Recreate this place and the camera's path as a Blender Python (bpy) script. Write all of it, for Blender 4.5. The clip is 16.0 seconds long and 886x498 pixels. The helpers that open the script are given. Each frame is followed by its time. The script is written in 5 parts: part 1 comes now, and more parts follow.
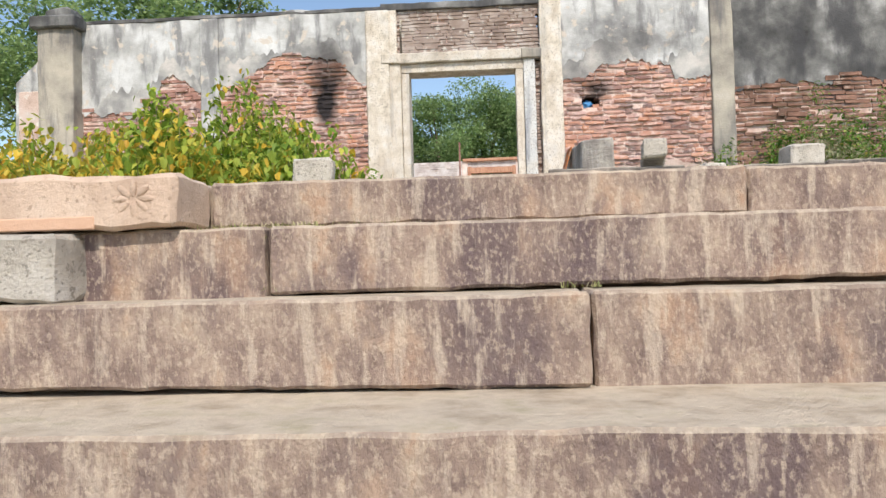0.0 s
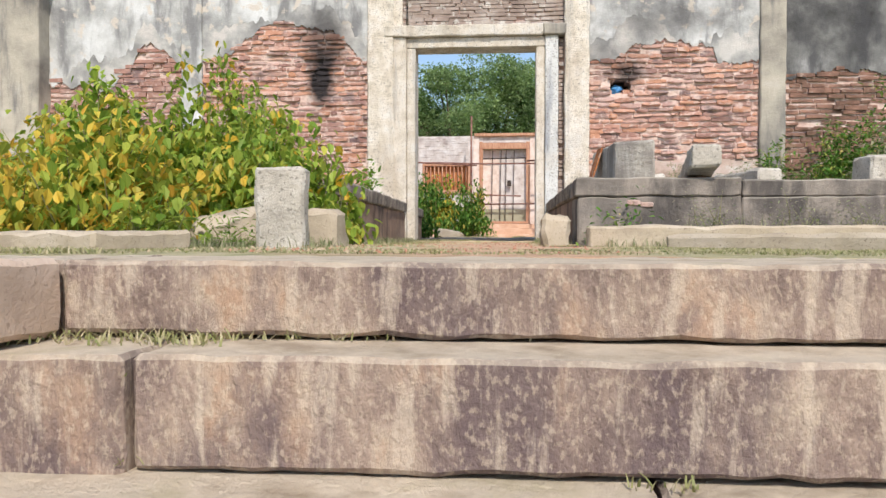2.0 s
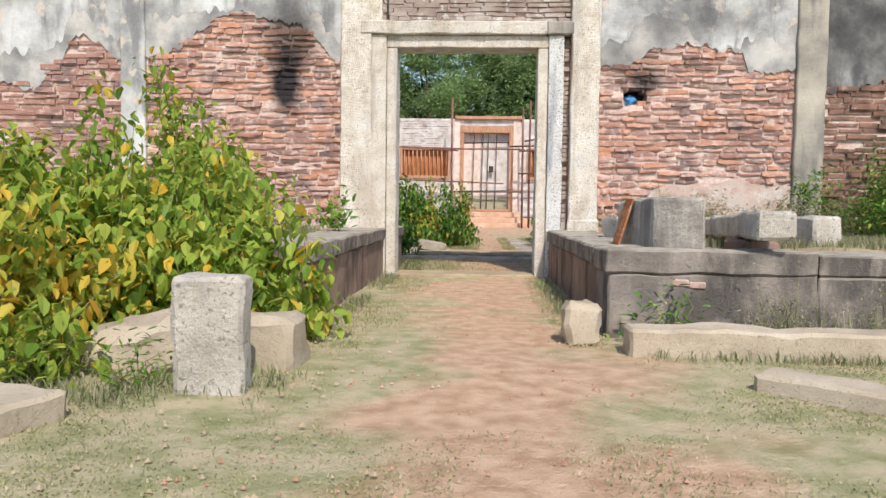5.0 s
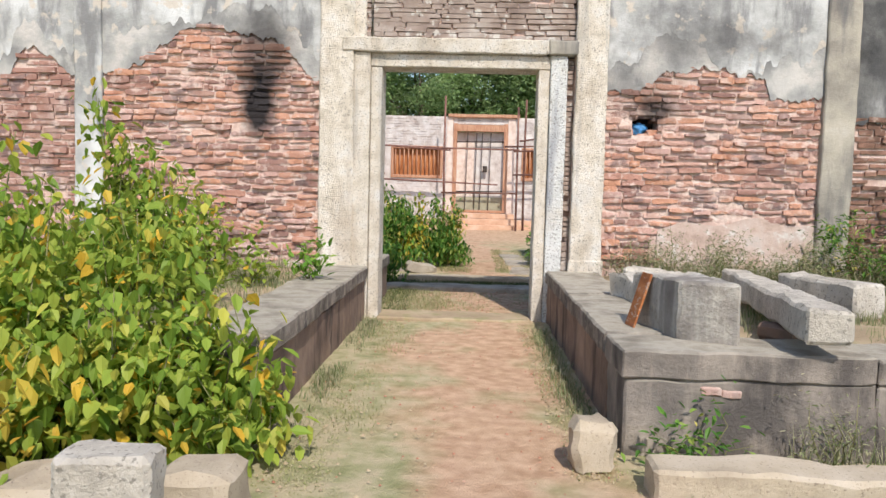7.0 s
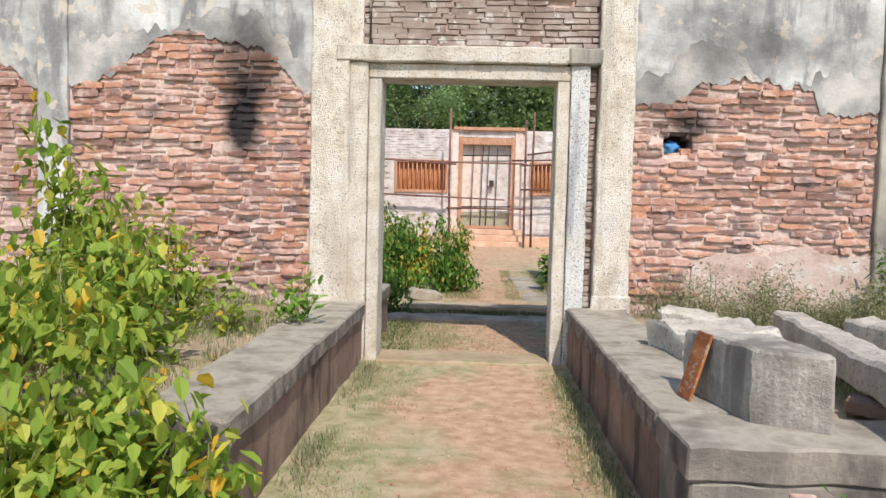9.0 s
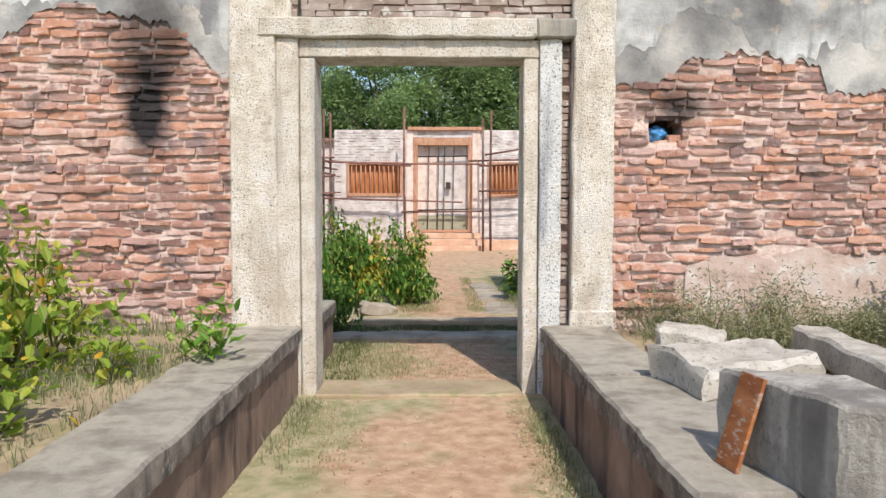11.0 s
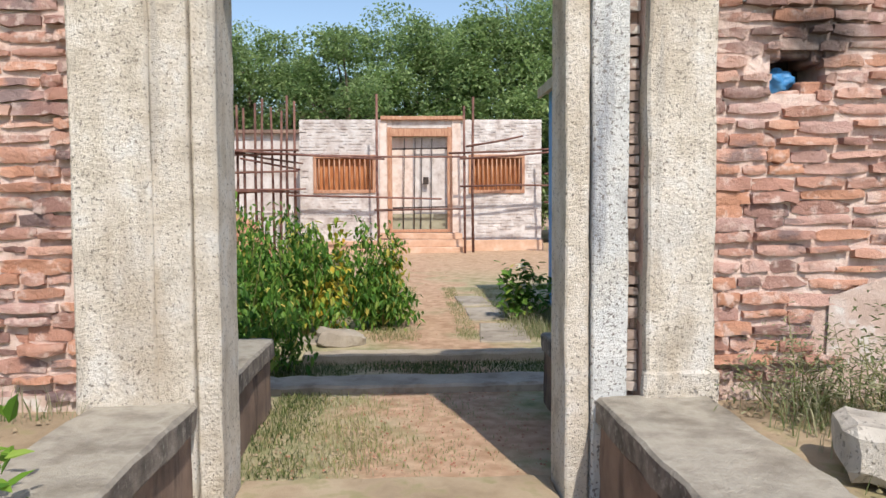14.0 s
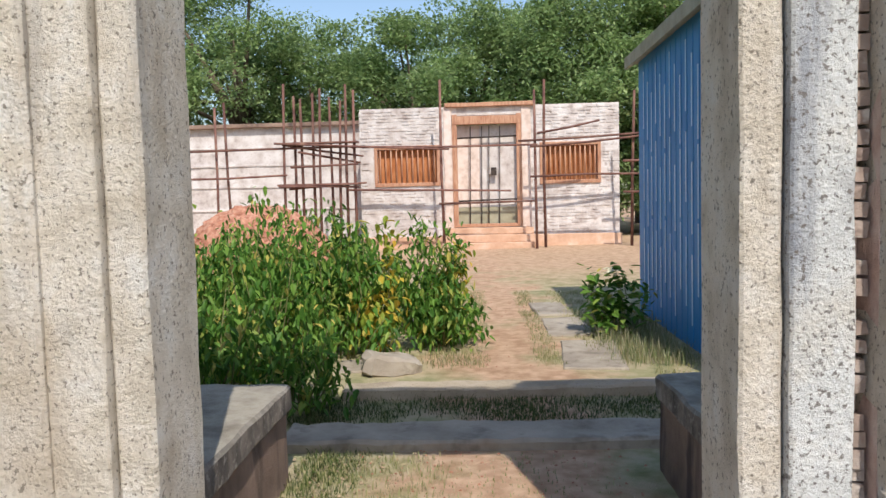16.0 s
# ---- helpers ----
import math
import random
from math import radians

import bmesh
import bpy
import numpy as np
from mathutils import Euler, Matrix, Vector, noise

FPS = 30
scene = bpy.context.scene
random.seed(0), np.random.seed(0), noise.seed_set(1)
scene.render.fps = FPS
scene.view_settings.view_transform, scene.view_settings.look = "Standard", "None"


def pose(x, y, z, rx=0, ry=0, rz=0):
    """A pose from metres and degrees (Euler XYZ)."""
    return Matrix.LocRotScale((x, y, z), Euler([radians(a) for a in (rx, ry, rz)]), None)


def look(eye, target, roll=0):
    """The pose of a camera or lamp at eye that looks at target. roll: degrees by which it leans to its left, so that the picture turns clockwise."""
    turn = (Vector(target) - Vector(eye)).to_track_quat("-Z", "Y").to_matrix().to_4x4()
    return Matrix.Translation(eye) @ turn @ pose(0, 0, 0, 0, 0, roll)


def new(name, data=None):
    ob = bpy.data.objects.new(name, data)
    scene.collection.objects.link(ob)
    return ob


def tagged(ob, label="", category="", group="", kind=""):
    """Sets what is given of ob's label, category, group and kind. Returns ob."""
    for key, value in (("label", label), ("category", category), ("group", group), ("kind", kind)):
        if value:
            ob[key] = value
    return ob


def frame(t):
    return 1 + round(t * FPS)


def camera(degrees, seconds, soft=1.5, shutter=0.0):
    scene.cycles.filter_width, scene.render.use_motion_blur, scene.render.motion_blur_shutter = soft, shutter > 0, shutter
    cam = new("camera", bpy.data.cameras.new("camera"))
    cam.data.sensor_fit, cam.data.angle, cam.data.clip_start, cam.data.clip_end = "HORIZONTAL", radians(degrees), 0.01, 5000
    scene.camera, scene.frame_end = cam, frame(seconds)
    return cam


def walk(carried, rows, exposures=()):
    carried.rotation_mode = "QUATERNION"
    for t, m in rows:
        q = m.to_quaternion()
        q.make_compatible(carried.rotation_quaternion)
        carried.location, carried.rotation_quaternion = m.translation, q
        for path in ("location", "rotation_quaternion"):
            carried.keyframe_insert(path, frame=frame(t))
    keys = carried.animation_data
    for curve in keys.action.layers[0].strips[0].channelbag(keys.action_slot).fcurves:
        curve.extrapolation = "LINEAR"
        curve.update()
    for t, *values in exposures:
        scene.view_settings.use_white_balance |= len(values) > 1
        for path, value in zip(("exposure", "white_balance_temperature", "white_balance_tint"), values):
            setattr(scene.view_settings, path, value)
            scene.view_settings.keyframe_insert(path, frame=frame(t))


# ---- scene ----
cam = camera(60.0, 16.0)
PATH = [
    (0, (0.387, -11.149, -0.391), (0.255, -9.155, -0.334), -1.6),
    (0.5, (0.398, -10.761, -0.3), (0.252, -8.767, -0.248), -1.3),
    (1, (0.38, -10.448, -0.181), (0.252, -8.452, -0.157), -1.2),
    (1.5, (0.39, -10.217, -0.047), (0.262, -8.221, -0.07), -0.8),
    (2, (0.367, -9.953, 0.057), (0.21, -7.96, 0.029), 0.1),
    (2.5, (0.308, -9.739, 0.202), (0.11, -7.749, 0.167), 0.2),
    (3, (0.219, -9.526, 0.314), (0.034, -7.535, 0.258), 0.4),
    (3.5, (0.176, -9.323, 0.483), (0.014, -7.332, 0.394), -0.1),
    (4, (0.147, -9.079, 0.562), (0.014, -7.086, 0.467), 0.1),
    (6.5, (0.16, -7.967, 1.171), (0.093, -5.973, 1.03), 1.3),
    (7, (0.148, -7.762, 1.275), (0.077, -5.768, 1.13), 1.5),
    (7.5, (0.109, -7.484, 1.346), (0.031, -5.49, 1.21), 1.7),
    (8, (0.086, -7.238, 1.427), (-0.012, -5.244, 1.298), 1.8),
    (10.5, (0.105, -6.173, 1.392), (0.09, -4.176, 1.287), 0.2),
    (11, (0.108, -5.781, 1.401), (0.132, -3.784, 1.296), 0.1),
    (11.5, (0.134, -5.389, 1.402), (0.187, -3.393, 1.291), 0.2),
    (12, (0.124, -5.0, 1.384), (0.215, -3.005, 1.274), 0.2),
    (12.5, (0.131, -4.641, 1.387), (0.236, -2.647, 1.276), 0.3),
    (13, (0.142, -4.259, 1.404), (0.242, -2.265, 1.285), 0.1),
    (13.5, (0.105, -3.875, 1.399), (0.207, -1.881, 1.281), -0.1),
    (14, (0.068, -3.471, 1.393), (0.156, -1.476, 1.282), -0.3),
    (14.5, (0.121, -3.094, 1.424), (0.149, -1.097, 1.306), -1.1),
    (15, (0.065, -2.75, 1.419), (0.067, -0.753, 1.305), -1.0),
    (15.5, (0.067, -2.449, 1.415), (0.026, -0.452, 1.297), -1.4),
    (16, (0.105, -2.022, 1.413), (0.013, -0.028, 1.284), -1.4),
]
walk(cam, [(t, look(eye, target, roll)) for t, eye, target, roll in PATH])

# ---- light ----
SUN = Vector((0.22, -0.86, 1.0)).normalized()
world = bpy.data.worlds.new("sky")
scene.world = world
world.use_nodes = True
wn = world.node_tree.nodes
sky = wn.new("ShaderNodeTexSky")
sky.sky_type = "NISHITA"
sky.sun_disc = False
sky.sun_elevation = math.asin(SUN.z)
sky.sun_rotation = math.atan2(SUN.x, SUN.y)
sky.air_density = 1.0
world.node_tree.links.new(sky.outputs[0], wn["Background"].inputs[0])
wn["Background"].inputs[1].default_value = 0.15
sun_data = bpy.data.lights.new("sun", "SUN")
sun_data.energy, sun_data.angle, sun_data.color = 3.7, radians(0.6), (1.0, 0.915, 0.805)
sun = new("sun", sun_data)
sun.matrix_world = look(tuple(SUN * 40), (0, 0, 0))
scene.view_settings.exposure = 0.22


# ---- materials ----
def mat(name, ramp, scale=4.0, detail=8.0, bump=0.3, bump_scale=40.0, rough=0.9, spot=None, spot_scale=60.0,
        spot_cut=(0.58, 0.64), rand=0.0, stretch=(1, 1, 1), metal=0.0, streak=None, coord="pos", island=None, trans=0.0, top=None, spot_amount=0.85,
        pieces=None, patch=None, streak2=None):
    """Noise through a colour ramp, fine spots, streaks, piece-to-piece variation and bump."""
    m = bpy.data.materials.new(name)
    m.use_nodes = True
    nt = m.node_tree
    N, L = nt.nodes, nt.links
    b = N["Principled BSDF"]
    b.inputs["Roughness"].default_value = rough
    b.inputs["Metallic"].default_value = metal
    b.inputs["Specular IOR Level"].default_value = 0.25
    if coord == "pos":
        src = N.new("ShaderNodeNewGeometry").outputs["Position"]
    else:
        src = N.new("ShaderNodeTexCoord").outputs["Object"]
    mp = N.new("ShaderNodeMapping")
    mp.inputs["Scale"].default_value = stretch
    L.new(src, mp.inputs["Vector"])
    vec = mp.outputs[0]

    def noise_tex(sc, de, v=vec, ro=0.6):
        n = N.new("ShaderNodeTexNoise")
        n.inputs["Scale"].default_value, n.inputs["Detail"].default_value = sc, de
        n.inputs["Roughness"].default_value = ro
        L.new(v, n.inputs["Vector"])
        return n.outputs["Fac"]

    def ramp_node(fac, stops):
        r = N.new("ShaderNodeValToRGB")
        e = r.color_ramp.elements
        while len(e) < len(stops):
            e.new(0.5)
        for el, (p, c) in zip(e, stops):
            el.position, el.color = p, (*c, 1)
        L.new(fac, r.inputs[0])
        return r.outputs[0]

    def mix(fac, a, c, kind="MIX"):
        x = N.new("ShaderNodeMix")
        x.data_type, x.blend_type = "RGBA", kind
        if isinstance(fac, float):
            x.inputs[0].default_value = fac
        else:
            L.new(fac, x.inputs[0])
        L.new(a, x.inputs[6])
        if isinstance(c, tuple):
            x.inputs[7].default_value = (*c, 1)
        else:
            L.new(c, x.inputs[7])
        return x.outputs[2]

    def grey(stops, fac):
        return ramp_node(fac, [(p, (v, v, v)) for p, v in stops])

    if island:
        g = N.new("ShaderNodeNewGeometry").outputs["Random Per Island"]
        col = ramp_node(g, ramp)
        col = mix(0.5, col, grey([(0.3, 0.6), (0.7, 1.25)], noise_tex(scale, 3)), "MULTIPLY")
    else:
        col = ramp_node(noise_tex(scale, detail), ramp)
    if rand:
        o = N.new("ShaderNodeObjectInfo").outputs["Random"]
        hsv = N.new("ShaderNodeHueSaturation")
        mr = N.new("ShaderNodeMapRange")
        mr.inputs[3].default_value, mr.inputs[4].default_value = 1 - rand, 1 + rand
        L.new(o, mr.inputs[0])
        L.new(mr.outputs[0], hsv.inputs["Value"])
        L.new(col, hsv.inputs["Color"])
        col = hsv.outputs[0]
    if pieces:
        tone = ramp_node(N.new("ShaderNodeObjectInfo").outputs["Random"], pieces)
        col = mix(0.65, col, tone)
    if patch:
        f = grey([(patch[2], 0.0), (patch[3], patch[4])], noise_tex(patch[1], 10))
        col = mix(f, col, patch[0])
    for streak in [k for k in (streak, streak2) if k]:
        mp2 = N.new("ShaderNodeMapping")
        mp2.inputs["Scale"].default_value = streak[2]
        L.new(src, mp2.inputs["Vector"])
        f = grey([(streak[3], 0.0), (streak[4], streak[1])], noise_tex(1.0, 6, mp2.outputs[0]))
        col = mix(f, col, streak[0])
    if spot:
        f = grey([(spot_cut[0], 0.0), (spot_cut[1], spot_amount)], noise_tex(spot_scale, 3))
        col = mix(f, col, spot)
    # Faces that point up are mixed towards the top ramp.
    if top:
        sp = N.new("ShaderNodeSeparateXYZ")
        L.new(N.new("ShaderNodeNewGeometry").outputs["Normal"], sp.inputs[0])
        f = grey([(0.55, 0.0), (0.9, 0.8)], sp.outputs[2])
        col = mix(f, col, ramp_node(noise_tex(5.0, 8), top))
    L.new(col, b.inputs["Base Color"])
    if bump:
        bp = N.new("ShaderNodeBump")
        bp.inputs["Strength"].default_value, bp.inputs["Distance"].default_value = bump, 0.02
        L.new(noise_tex(bump_scale, 6, vec, 0.7), bp.inputs["Height"])
        L.new(bp.outputs[0], b.inputs["Normal"])
    if trans:
        b.inputs["Roughness"].default_value = 0.5
        t = N.new("ShaderNodeBsdfTranslucent")
        L.new(col, t.inputs["Color"])
        ms = N.new("ShaderNodeMixShader")
        ms.inputs[0].default_value = trans
        L.new(b.outputs[0], ms.inputs[1])
        L.new(t.outputs[0], ms.inputs[2])
        L.new(ms.outputs[0], N["Material Output"].inputs[0])
    return m


# Paler ramp for the steps' up-facing faces.
STEP_TOP = [(0.3, (0.36, 0.29, 0.205)), (0.42, (0.53, 0.445, 0.335)), (0.54, (0.66, 0.57, 0.445)), (0.7, (0.51, 0.445, 0.305))]
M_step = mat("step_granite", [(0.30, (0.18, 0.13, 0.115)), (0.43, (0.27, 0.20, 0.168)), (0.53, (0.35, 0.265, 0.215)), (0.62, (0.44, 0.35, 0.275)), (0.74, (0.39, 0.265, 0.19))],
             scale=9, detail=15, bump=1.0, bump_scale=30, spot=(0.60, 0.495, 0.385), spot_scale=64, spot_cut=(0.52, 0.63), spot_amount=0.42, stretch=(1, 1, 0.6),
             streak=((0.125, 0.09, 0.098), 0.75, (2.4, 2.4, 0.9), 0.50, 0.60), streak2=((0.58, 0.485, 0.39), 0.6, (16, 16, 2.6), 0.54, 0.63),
             patch=((0.45, 0.28, 0.185), 4.5, 0.55, 0.66, 0.55), rand=0.10, top=STEP_TOP)
M_edgewall = mat("weathered_render", [(0.3, (0.18, 0.165, 0.15)), (0.45, (0.34, 0.315, 0.27)), (0.6, (0.47, 0.43, 0.36)), (0.72, (0.55, 0.53, 0.48))], scale=1.8, detail=14, bump=0.5, bump_scale=30, streak=((0.14, 0.14, 0.145), 0.85, (4, 4, 0.6), 0.5, 0.62))
M_edge = mat("worn_granite", [(0.3, (0.30, 0.25, 0.19)), (0.5, (0.44, 0.37, 0.28)), (0.7, (0.53, 0.46, 0.37))],
             scale=3, bump=0.5, bump_scale=45, spot=(0.25, 0.2, 0.16), spot_scale=70, spot_cut=(0.6, 0.7), rand=0.08)
M_jamb = mat("pale_granite", [(0.3, (0.52, 0.46, 0.38)), (0.42, (0.67, 0.605, 0.51)), (0.53, (0.76, 0.70, 0.615)), (0.66, (0.79, 0.76, 0.71))],
             scale=6, detail=14, bump=1.0, bump_scale=55, spot=(0.24, 0.205, 0.165), spot_scale=66, spot_cut=(0.585, 0.645), spot_amount=0.85, rand=0.05,
             streak=((0.50, 0.42, 0.325), 0.6, (5, 5, 1.5), 0.5, 0.65), streak2=((0.42, 0.40, 0.37), 0.5, (7, 7, 0.6), 0.58, 0.66),
             patch=((0.60, 0.585, 0.555), 2.2, 0.54, 0.64, 0.4))
M_jambgrey = mat("weathered_granite", [(0.3, (0.48, 0.48, 0.48)), (0.44, (0.67, 0.68, 0.67)), (0.58, (0.76, 0.77, 0.76)), (0.72, (0.79, 0.77, 0.73))],
                 scale=5, detail=14, bump=1.0, bump_scale=55, spot=(0.21, 0.19, 0.175), spot_scale=62, spot_cut=(0.575, 0.625), spot_amount=0.9,
                 streak=((0.27, 0.29, 0.34), 0.75, (7, 7, 0.7), 0.52, 0.64), patch=((0.62, 0.57, 0.49), 2.5, 0.54, 0.66, 0.6))
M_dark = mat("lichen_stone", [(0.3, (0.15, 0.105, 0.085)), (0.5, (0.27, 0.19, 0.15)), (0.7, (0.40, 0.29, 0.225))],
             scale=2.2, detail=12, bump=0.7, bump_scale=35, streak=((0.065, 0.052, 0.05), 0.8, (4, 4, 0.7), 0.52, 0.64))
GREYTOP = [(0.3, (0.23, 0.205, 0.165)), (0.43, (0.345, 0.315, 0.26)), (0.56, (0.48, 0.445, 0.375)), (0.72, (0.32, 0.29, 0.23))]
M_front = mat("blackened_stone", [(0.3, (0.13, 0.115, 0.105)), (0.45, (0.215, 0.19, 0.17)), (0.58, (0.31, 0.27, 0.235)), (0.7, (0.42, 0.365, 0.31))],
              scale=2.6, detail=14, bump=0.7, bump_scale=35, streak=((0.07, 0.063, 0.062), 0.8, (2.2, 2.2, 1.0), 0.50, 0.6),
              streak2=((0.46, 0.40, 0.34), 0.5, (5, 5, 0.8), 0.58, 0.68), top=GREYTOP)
M_slab = mat("platform_slab", [(0.3, (0.25, 0.215, 0.175)), (0.5, (0.40, 0.35, 0.29)), (0.7, (0.52, 0.465, 0.39))],
             scale=2.4, detail=12, bump=0.5, bump_scale=50, spot=(0.20, 0.17, 0.14), spot_scale=7, spot_cut=(0.54, 0.68), spot_amount=0.6)
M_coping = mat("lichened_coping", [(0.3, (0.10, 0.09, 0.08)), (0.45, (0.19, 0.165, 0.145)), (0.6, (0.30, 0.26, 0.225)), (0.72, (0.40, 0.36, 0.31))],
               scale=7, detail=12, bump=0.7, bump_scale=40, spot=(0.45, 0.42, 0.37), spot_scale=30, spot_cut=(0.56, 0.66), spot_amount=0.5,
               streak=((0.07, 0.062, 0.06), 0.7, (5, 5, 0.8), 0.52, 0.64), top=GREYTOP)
# Dark streaks: stains, plus the block side's shade put into the colour.
M_stainshade = mat("stain_shade_granite", [(0.3, (0.33, 0.30, 0.265)), (0.5, (0.50, 0.465, 0.415)), (0.7, (0.64, 0.61, 0.55))],
                scale=7, detail=14, bump=1.0, bump_scale=30, spot=(0.26, 0.235, 0.205), spot_scale=34, spot_cut=(0.56, 0.66), spot_amount=0.6, streak=((0.13, 0.118, 0.115), 0.6, (5, 5, 0.5), 0.50, 0.64))
M_carved = mat("pinkish_stone", [(0.3, (0.46, 0.34, 0.26)), (0.5, (0.60, 0.46, 0.36)), (0.7, (0.66, 0.54, 0.44))], scale=4, detail=12, bump=0.6, bump_scale=45, spot=(0.34, 0.25, 0.19), spot_scale=40, spot_cut=(0.6, 0.7))
M_block = mat("broken_granite", [(0.3, (0.36, 0.33, 0.29)), (0.5, (0.52, 0.48, 0.42)), (0.7, (0.64, 0.61, 0.56))],
              scale=6, bump=0.8, bump_scale=42, spot=(0.26, 0.24, 0.21), spot_scale=38, coord="obj", rand=0.1)
M_plaster = mat("lime_plaster", [(0.32, (0.20, 0.20, 0.205)), (0.43, (0.36, 0.365, 0.36)), (0.50, (0.47, 0.475, 0.47)), (0.57, (0.58, 0.59, 0.59)), (0.66, (0.68, 0.69, 0.69)), (0.78, (0.42, 0.43, 0.42))],
                scale=1.5, detail=15, bump=0.5, bump_scale=26, streak=((0.20, 0.20, 0.205), 0.85, (3.4, 3.4, 0.9), 0.50, 0.60), spot=(0.58, 0.52, 0.45), spot_scale=5, spot_cut=(0.58, 0.64))
M_under = mat("grey_undercoat", [(0.32, (0.20, 0.20, 0.20)), (0.44, (0.31, 0.31, 0.305)), (0.54, (0.42, 0.415, 0.40)), (0.62, (0.56, 0.53, 0.50)), (0.72, (0.36, 0.36, 0.35))],
              scale=2.2, detail=15, bump=0.5, bump_scale=30, streak=((0.60, 0.58, 0.55), 0.6, (3, 3, 2.2), 0.55, 0.64))
M_plaster2 = mat("mouldy_plaster", [(0.30, (0.04, 0.04, 0.04)), (0.44, (0.10, 0.10, 0.10)), (0.55, (0.19, 0.19, 0.185)), (0.66, (0.38, 0.38, 0.375)), (0.74, (0.58, 0.58, 0.58))],
                 scale=1.6, detail=15, bump=0.5, bump_scale=26, streak=((0.06, 0.06, 0.065), 0.8, (2.6, 2.6, 0.8), 0.48, 0.6))
M_pink = mat("pink_plaster", [(0.3, (0.40, 0.30, 0.25)), (0.45, (0.55, 0.42, 0.36)), (0.58, (0.60, 0.50, 0.45)), (0.72, (0.50, 0.47, 0.44))], scale=4, detail=14, bump=0.6, bump_scale=26, spot=(0.66, 0.62, 0.58), spot_scale=8)
M_mortar = mat("lime_mortar", [(0.3, (0.46, 0.30, 0.25)), (0.42, (0.60, 0.43, 0.37)), (0.55, (0.71, 0.56, 0.495)), (0.7, (0.76, 0.65, 0.59))], scale=7, detail=12, bump=1.0, bump_scale=24)
M_brick = mat("old_brick", [(0.28, (0.27, 0.15, 0.125)), (0.42, (0.45, 0.245, 0.19)), (0.55, (0.56, 0.335, 0.265)), (0.66, (0.62, 0.43, 0.36)), (0.78, (0.66, 0.52, 0.46))],
              scale=5.0, detail=12, bump=0.9, bump_scale=38, rand=0.25, spot=(0.72, 0.58, 0.52), spot_scale=11, spot_cut=(0.54, 0.64), spot_amount=0.6,
              pieces=[(0.0, (0.20, 0.125, 0.12)), (0.2, (0.33, 0.19, 0.165)), (0.4, (0.46, 0.24, 0.18)), (0.6, (0.56, 0.27, 0.155)), (0.8, (0.57, 0.36, 0.30)), (1.0, (0.40, 0.28, 0.27))],
              patch=((0.64, 0.53, 0.49), 1.3, 0.56, 0.68, 0.6), streak=((0.20, 0.15, 0.15), 0.8, (2.3, 2.3, 4.5), 0.56, 0.62))
M_brickdark = mat("mossy_brick", [(0.3, (0.10, 0.065, 0.05)), (0.45, (0.20, 0.115, 0.085)), (0.58, (0.32, 0.18, 0.135)), (0.7, (0.22, 0.18, 0.11))], scale=3.0, detail=12, bump=0.8, bump_scale=40,
                  spot=(0.42, 0.32, 0.27), spot_scale=9, spot_cut=(0.58, 0.68))
M_brickgrey = mat("washed_brick", [(0.3, (0.24, 0.18, 0.155)), (0.5, (0.38, 0.30, 0.26)), (0.7, (0.54, 0.48, 0.44))],
                  scale=3.0, bump=0.6, bump_scale=45, rand=0.2, spot=(0.6, 0.57, 0.53), spot_scale=10)
# Near-black for the hole's back: soot and the shade inside it.
M_sootdark = mat("soot_dark", [(0.3, (0.015, 0.013, 0.013)), (0.6, (0.05, 0.04, 0.04)), (0.75, (0.10, 0.08, 0.07))], scale=8, bump=0.5)
M_leaf = mat("shrub_leaf", [(0.0, (0.13, 0.24, 0.03)), (0.35, (0.28, 0.40, 0.06)), (0.75, (0.42, 0.50, 0.085)), (0.91, (0.57, 0.54, 0.10)), (0.95, (0.74, 0.50, 0.06)), (1.0, (0.76, 0.46, 0.05))],
             scale=2, bump=0, island=True, trans=0.45)
M_leafy = mat("yellowing_leaf", [(0.0, (0.18, 0.30, 0.04)), (0.35, (0.38, 0.45, 0.07)), (0.6, (0.58, 0.52, 0.09)), (0.85, (0.74, 0.54, 0.08)), (1.0, (0.62, 0.36, 0.05))],
              scale=2, bump=0, island=True, trans=0.45)
M_leafd = mat("yard_leaf", [(0.0, (0.05, 0.14, 0.022)), (0.45, (0.11, 0.25, 0.04)), (0.82, (0.21, 0.37, 0.07)), (0.95, (0.40, 0.45, 0.10)), (1.0, (0.72, 0.58, 0.16))],
              scale=2, bump=0, island=True, trans=0.35)
M_seed = mat("seedling_leaf", [(0.0, (0.10, 0.24, 0.03)), (0.5, (0.20, 0.38, 0.05)), (1.0, (0.34, 0.48, 0.09))], scale=2, bump=0, island=True, trans=0.45)
# Grass this dark carries the shade between the strips in its colour.
M_shade = mat("shade_green_grass", [(0.0, (0.045, 0.075, 0.02)), (0.5, (0.085, 0.125, 0.035)), (1.0, (0.17, 0.18, 0.07))], scale=2, bump=0, island=True, trans=0.2)
# Leaf colours are raised so that they carry the haze over the trees.
M_tree = mat("tree_leaf", [(0.0, (0.15, 0.24, 0.10)), (0.5, (0.27, 0.39, 0.15)), (1.0, (0.42, 0.53, 0.25))], scale=0.6, bump=0, island=True, trans=0.5)
M_grass = mat("dry_grass", [(0.0, (0.24, 0.27, 0.10)), (0.4, (0.36, 0.36, 0.17)), (0.75, (0.46, 0.41, 0.25)), (1.0, (0.56, 0.49, 0.34))], scale=2, bump=0, island=True, trans=0.35)
M_weed = mat("grey_weed", [(0.0, (0.14, 0.20, 0.07)), (0.5, (0.30, 0.32, 0.17)), (1.0, (0.48, 0.43, 0.31))], scale=2, bump=0, island=True, trans=0.35)
